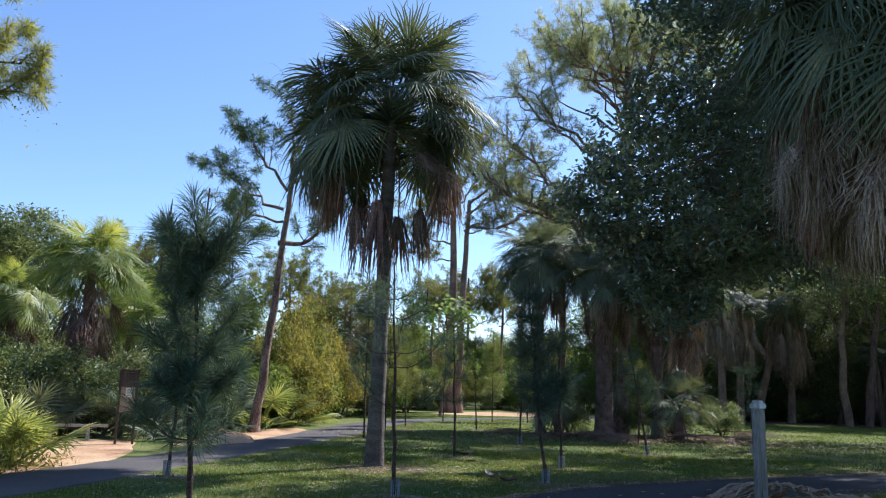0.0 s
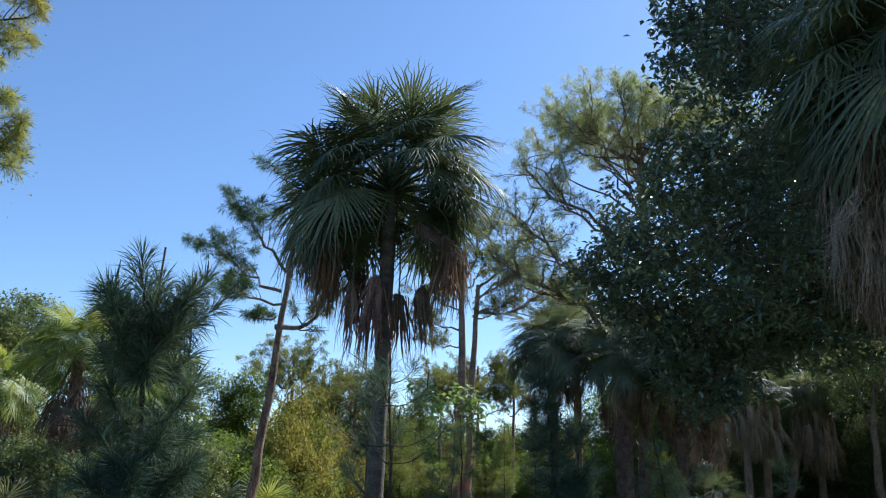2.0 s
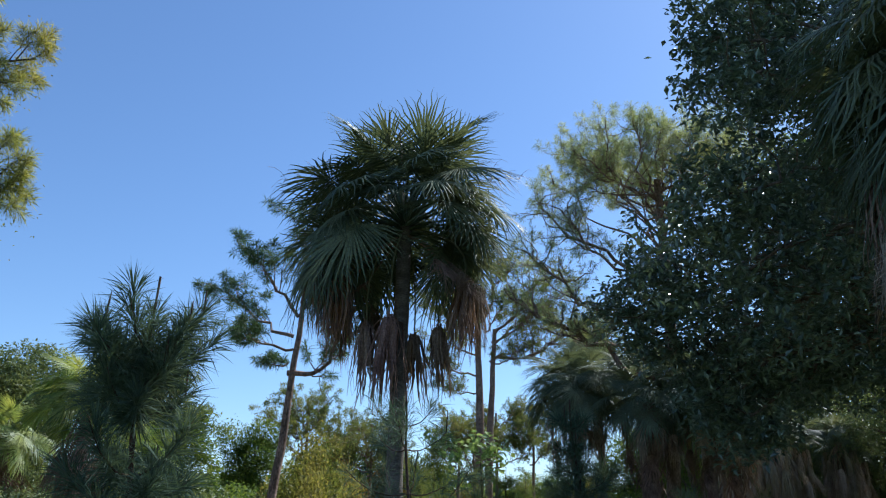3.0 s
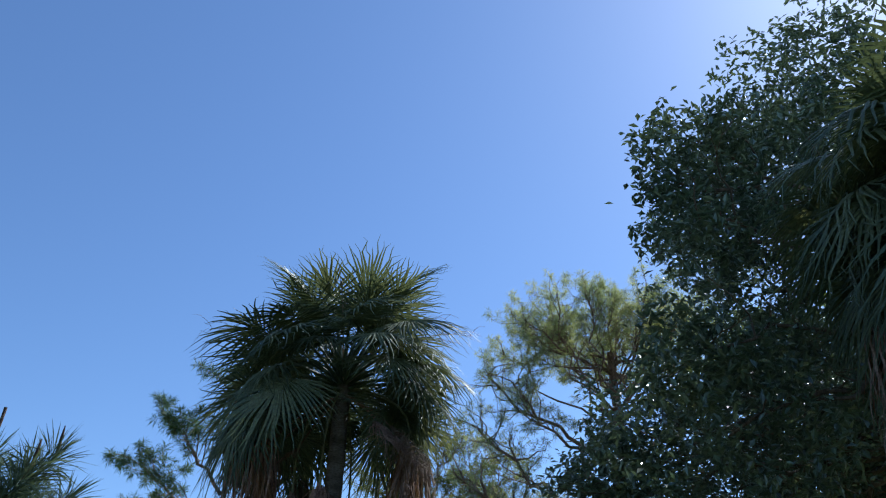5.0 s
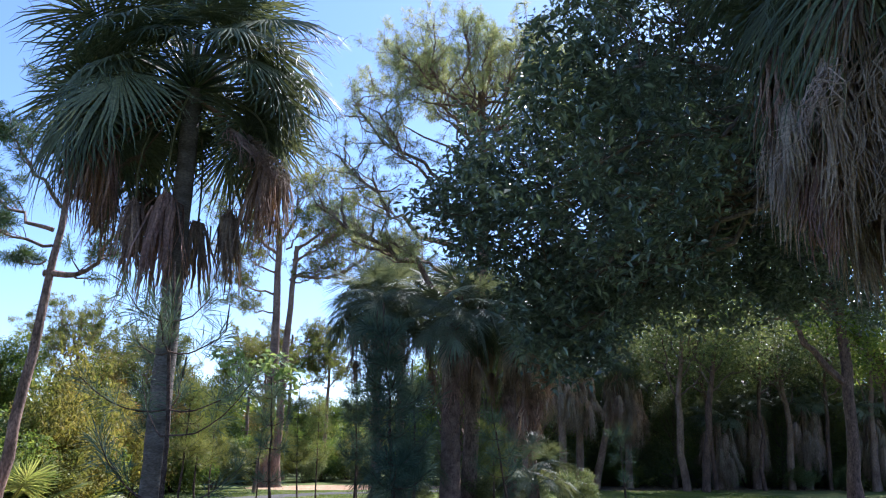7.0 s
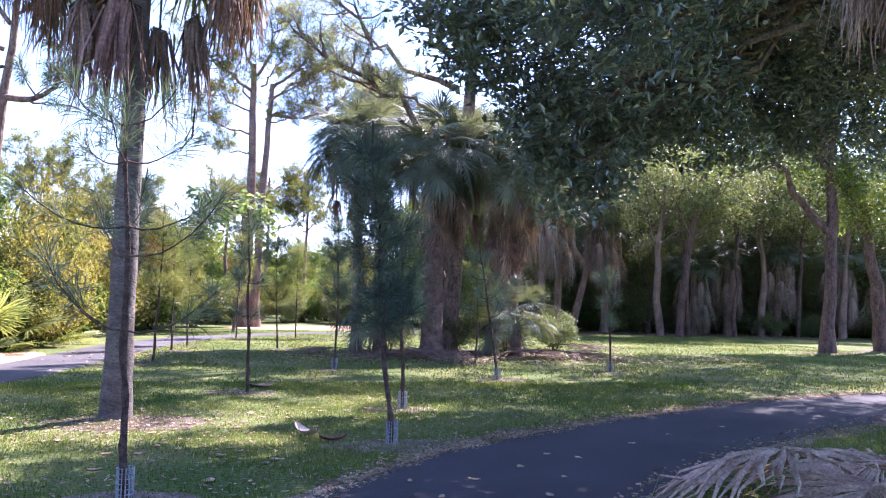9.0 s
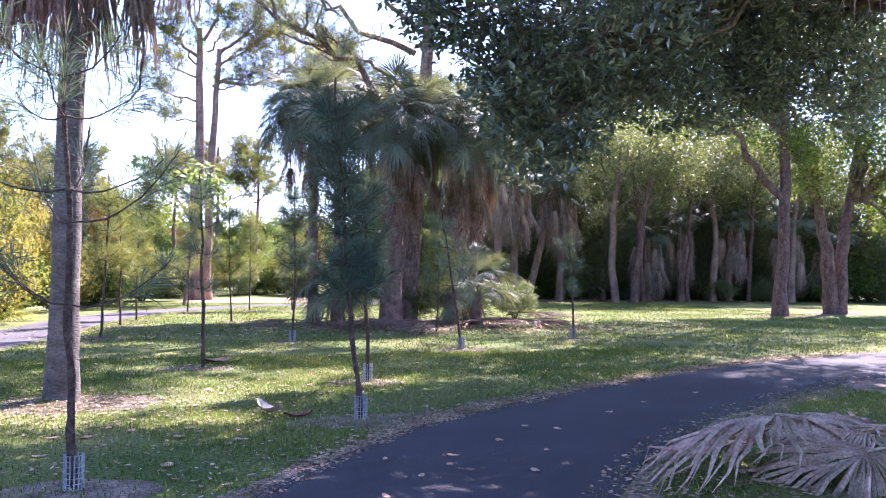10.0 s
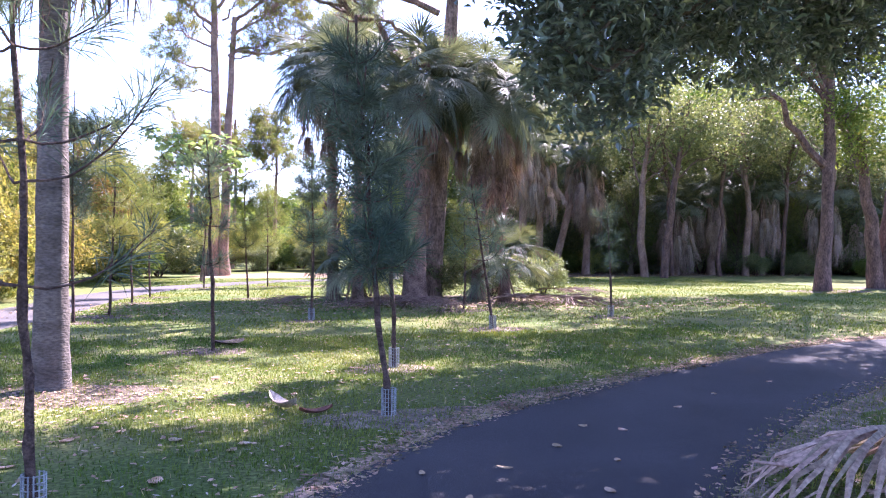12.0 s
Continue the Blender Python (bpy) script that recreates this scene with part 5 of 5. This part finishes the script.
for x, y, az, size in ((9.0, 32.3, 90, 0.9), (8.6, 32.5, 250, 0.8), (7.3, 29.0, 100, 0.8), (4.4, 28.2, 260, 0.8), (3.3, 28.6, 80, 0.8), (5.2, 28.0, 200, 0.9), (6.2, 28.1, 40, 0.8), (2.4, 29.0, 300, 0.8), (8.0, 29.1, 160, 0.9)):
    d = thing("fallen_frond", x, y, "dead palm frond heaped on the grass", "palm frond", "fallen palm fronds")
    for fan, o, turn, k in ((F_MAIN["dead"][1], (0, 0, 0.12), 0, 1.0), (F_MAIN["dead"][0], (0.1, 0.1, 0.16), 70, 0.8)):
        tagged(place_frond(d, fan, "fan", Vector(o), az + turn, 4, RNG.uniform(-20, 20), size * k), kind="stuff")


def flake(name, x, y, ln, wd, rise, material, label, rz, category="bark"):
    """A curled scrap of bark or leaf lying on the ground."""
    s = np.linspace(-1, 1, 7)
    w = wd * (1 - s ** 2) ** 0.5 + wd * 0.12
    top = [np.stack([s * ln / 2, k * w / 2, rise * (0.25 + s ** 2) * 0.8 + abs(k) * rise * 0.5], 1) for k in (-1, 0, 1)]
    v = np.stack(top, 1).reshape(-1, 3)
    low = v - np.array([0, 0, 0.004])
    i = np.arange(6)[:, None] * 3
    j = np.arange(2)[None]
    f = np.stack([i + j, i + j + 1, i + j + 4, i + j + 3], -1).reshape(-1, 4)
    me = np_mesh(name, np.concatenate([v, low]), np.concatenate([f, f[:, ::-1] + 21]), True)
    return tagged(part(name, me, material, at=pose(x, y, 0.008, 0, 0, rz)), label, category)


flake("palm_boot", 0.45, 16.25, 0.5, 0.11, 0.09, M_CONE, "pale curved palm leaf base on the grass", 115)
flake("bark_piece", 0.72, 15.95, 0.3, 0.12, 0.05, M_REDBARK, "reddish curl of bark on the grass", 12)
flake("bark_piece", -0.1, 21.2, 0.5, 0.36, 0.05, M_MULCH, "dark chunk of rotten bark on the grass", 20)
for k in range(60):
    x, y = RNG.uniform(-2.6, 1.9), RNG.uniform(12.2, 18.5)
    if abs(x - 0.6 * (y - 12.0)) < 1.6 and x > -0.3:
        continue
    flake("fallen_leaf", x, y, RNG.uniform(0.07, 0.16), RNG.uniform(0.04, 0.08), 0.008, M_FALLEN, "dry curled leaf on the grass", RNG.uniform(0, 360), "leaf")
for x, y in ((1.35, 13.35), (1.75, 13.9), (2.3, 14.35), (2.55, 13.9), (2.2, 13.3), (3.0, 14.7), (1.2, 13.9), (3.9, 15.4), (5.6, 16.4), (2.75, 14.9), (1.0, 12.9), (4.6, 15.9)):
    flake("fallen_leaf", x, y, RNG.uniform(0.06, 0.11), RNG.uniform(0.035, 0.06), 0.006, M_FALLEN, "dry curled leaf on the asphalt path", RNG.uniform(0, 360), "leaf").location.z = 0.034

# ---- grass and litter ----
PX = np.array([-0.6, 0.46, 1.09, 1.77, 2.53, 3.37, 4.43, 5.54, 7.01, 8.61, 11.0, 20.0])
PY = np.array([11.8, 13.34, 14.23, 15.01, 15.64, 16.18, 16.95, 17.52, 18.45, 19.2, 19.95, 21.1])
QX = np.array([0.9, 2.6, 3.58, 5.21, 6.45, 7.71, 8.92, 12, 20])
QY = np.array([11.0, 13.1, 14.18, 15.5, 16.2, 16.85, 17.4, 18.0, 18.9])


def blades(name, xy, height, width, material, label):
    n = len(xy)
    a = RNG.uniform(0, 6.28, n)
    hh = height * RNG.uniform(0.5, 1.3, n)
    lean = hh * RNG.uniform(0.1, 0.8, n)
    sx, sy = np.cos(a) * width, np.sin(a) * width
    z = np.zeros(n)
    tip = np.stack([xy[:, 0] - np.sin(a) * lean, xy[:, 1] + np.cos(a) * lean, hh], 1)
    v = np.stack([np.stack([xy[:, 0] - sx, xy[:, 1] - sy, z], 1), np.stack([xy[:, 0] + sx, xy[:, 1] + sy, z], 1), tip], 1).reshape(-1, 3)
    return tagged(part(name, np_mesh(name, v, np.arange(n * 3).reshape(-1, 3)), material), label, "grass", kind="stuff")


def lawn_spots(n, x0, x1, y0, y1, thin=0.25):
    """Random spots on the lawn, off both paths, thinned in soft-edged patches."""
    xy = np.stack([RNG.uniform(x0, x1, n), RNG.uniform(y0, y1, n)], 1)
    off = (xy[:, 1] > np.interp(xy[:, 0], PX, PY) + 0.03) | (xy[:, 1] < np.interp(xy[:, 0], QX, QY) - 0.05)
    q = np.sin(xy[:, 0] * 1.7 + 1.3 * np.sin(xy[:, 1] * 0.9)) + np.sin(xy[:, 1] * 2.1 + 1.1 * np.sin(xy[:, 0] * 1.3)) + 0.6 * np.sin(xy[:, 0] * 5.1 + xy[:, 1] * 4.3)
    keep = off & (RNG.random(n) < np.clip(0.65 + 0.3 * q, thin, 1))
    old = np.interp(xy[:, 1], (10, 14, 18, 23, 28, 33, 38), (-6.4, -5.4, -4.8, -4.0, -3.4, -3.0, -1.8))
    return xy[keep & ((xy[:, 0] > old) | (xy[:, 1] > 39))]


blades("grass", lawn_spots(260000, -6, 8, 11.5, 22), 0.034, 0.0048, M_BLADE, "short green lawn grass")
blades("grass", lawn_spots(150000, -6, 22, 20, 46), 0.045, 0.011, M_BLADE, "short green lawn grass")
blades("dry_grass", lawn_spots(6000, -6, 9, 11.5, 22), 0.045, 0.005, M_DRYBLADE, "dry straw-coloured grass among the green")
edge_u = RNG.random(9000)
ex = np.interp(edge_u, np.linspace(0, 1, 12), PX)
ey = np.interp(ex, PX, PY) + np.abs(RNG.standard_normal(9000)) * 0.26
fx = np.interp(RNG.random(2600), np.linspace(0, 1, 9), QX)
fy = np.interp(fx, QX, QY) - np.abs(RNG.standard_normal(2600)) * 0.25
lx, ly = RNG.uniform(-5, 14, 9000), RNG.uniform(12, 30, 9000)
dx, dy = RNG.normal(-1.5, 1.2, 900), RNG.normal(17.2, 0.8, 900)
cx, cy = RNG.normal(5.5, 2.6, 2600), RNG.normal(29.2, 1.2, 2600)
wx, wy = RNG.uniform(9, 32, 4000), RNG.uniform(45, 52, 4000)
mx, my = RNG.uniform(2.6, 6.0, 1300), RNG.uniform(11.5, 15.2, 1300)
off = my < np.interp(mx, QX, QY)
allx, ally = np.concatenate([ex, fx, lx, dx, cx, wx, mx[off]]), np.concatenate([ey, fy, ly, dy, cy, wy, my[off]])
on_lawn = (ally > np.interp(allx, PX, PY)) | (ally < np.interp(allx, QX, QY))
allx, ally = allx[on_lawn], ally[on_lawn]
pts = np.stack([allx, ally, np.full(len(allx), 0.02)], 1)
v, f = leaf_quads(pts, np.where(ally > 26, 0.13, 0.065), 0.5, 0.25)
v[:, 2] = np.abs(v[:, 2]) * 0.35 + 0.012
tagged(part("leaf_litter", np_mesh("leaf_litter", v, f), M_LITTER), "brown fallen leaves and bark scraps on the ground", "leaf litter", kind="stuff")
near = np.stack([RNG.uniform(-5, 8, 2600), 11.8 + RNG.random(2600) ** 1.6 * 9, np.full(2600, 0.02)], 1)
near = near[(near[:, 1] > np.interp(near[:, 0], PX, PY)) | (near[:, 1] < np.interp(near[:, 0], QX, QY))]
v, f = leaf_quads(near, 0.05, 0.35, 0.25)
v[:, 2] = np.abs(v[:, 2]) * 0.4 + 0.012
tagged(part("straw_litter", np_mesh("straw_litter", v, f), M_LITTER_PALE), "pale scraps of straw and bark on the grass", "leaf litter", kind="stuff")
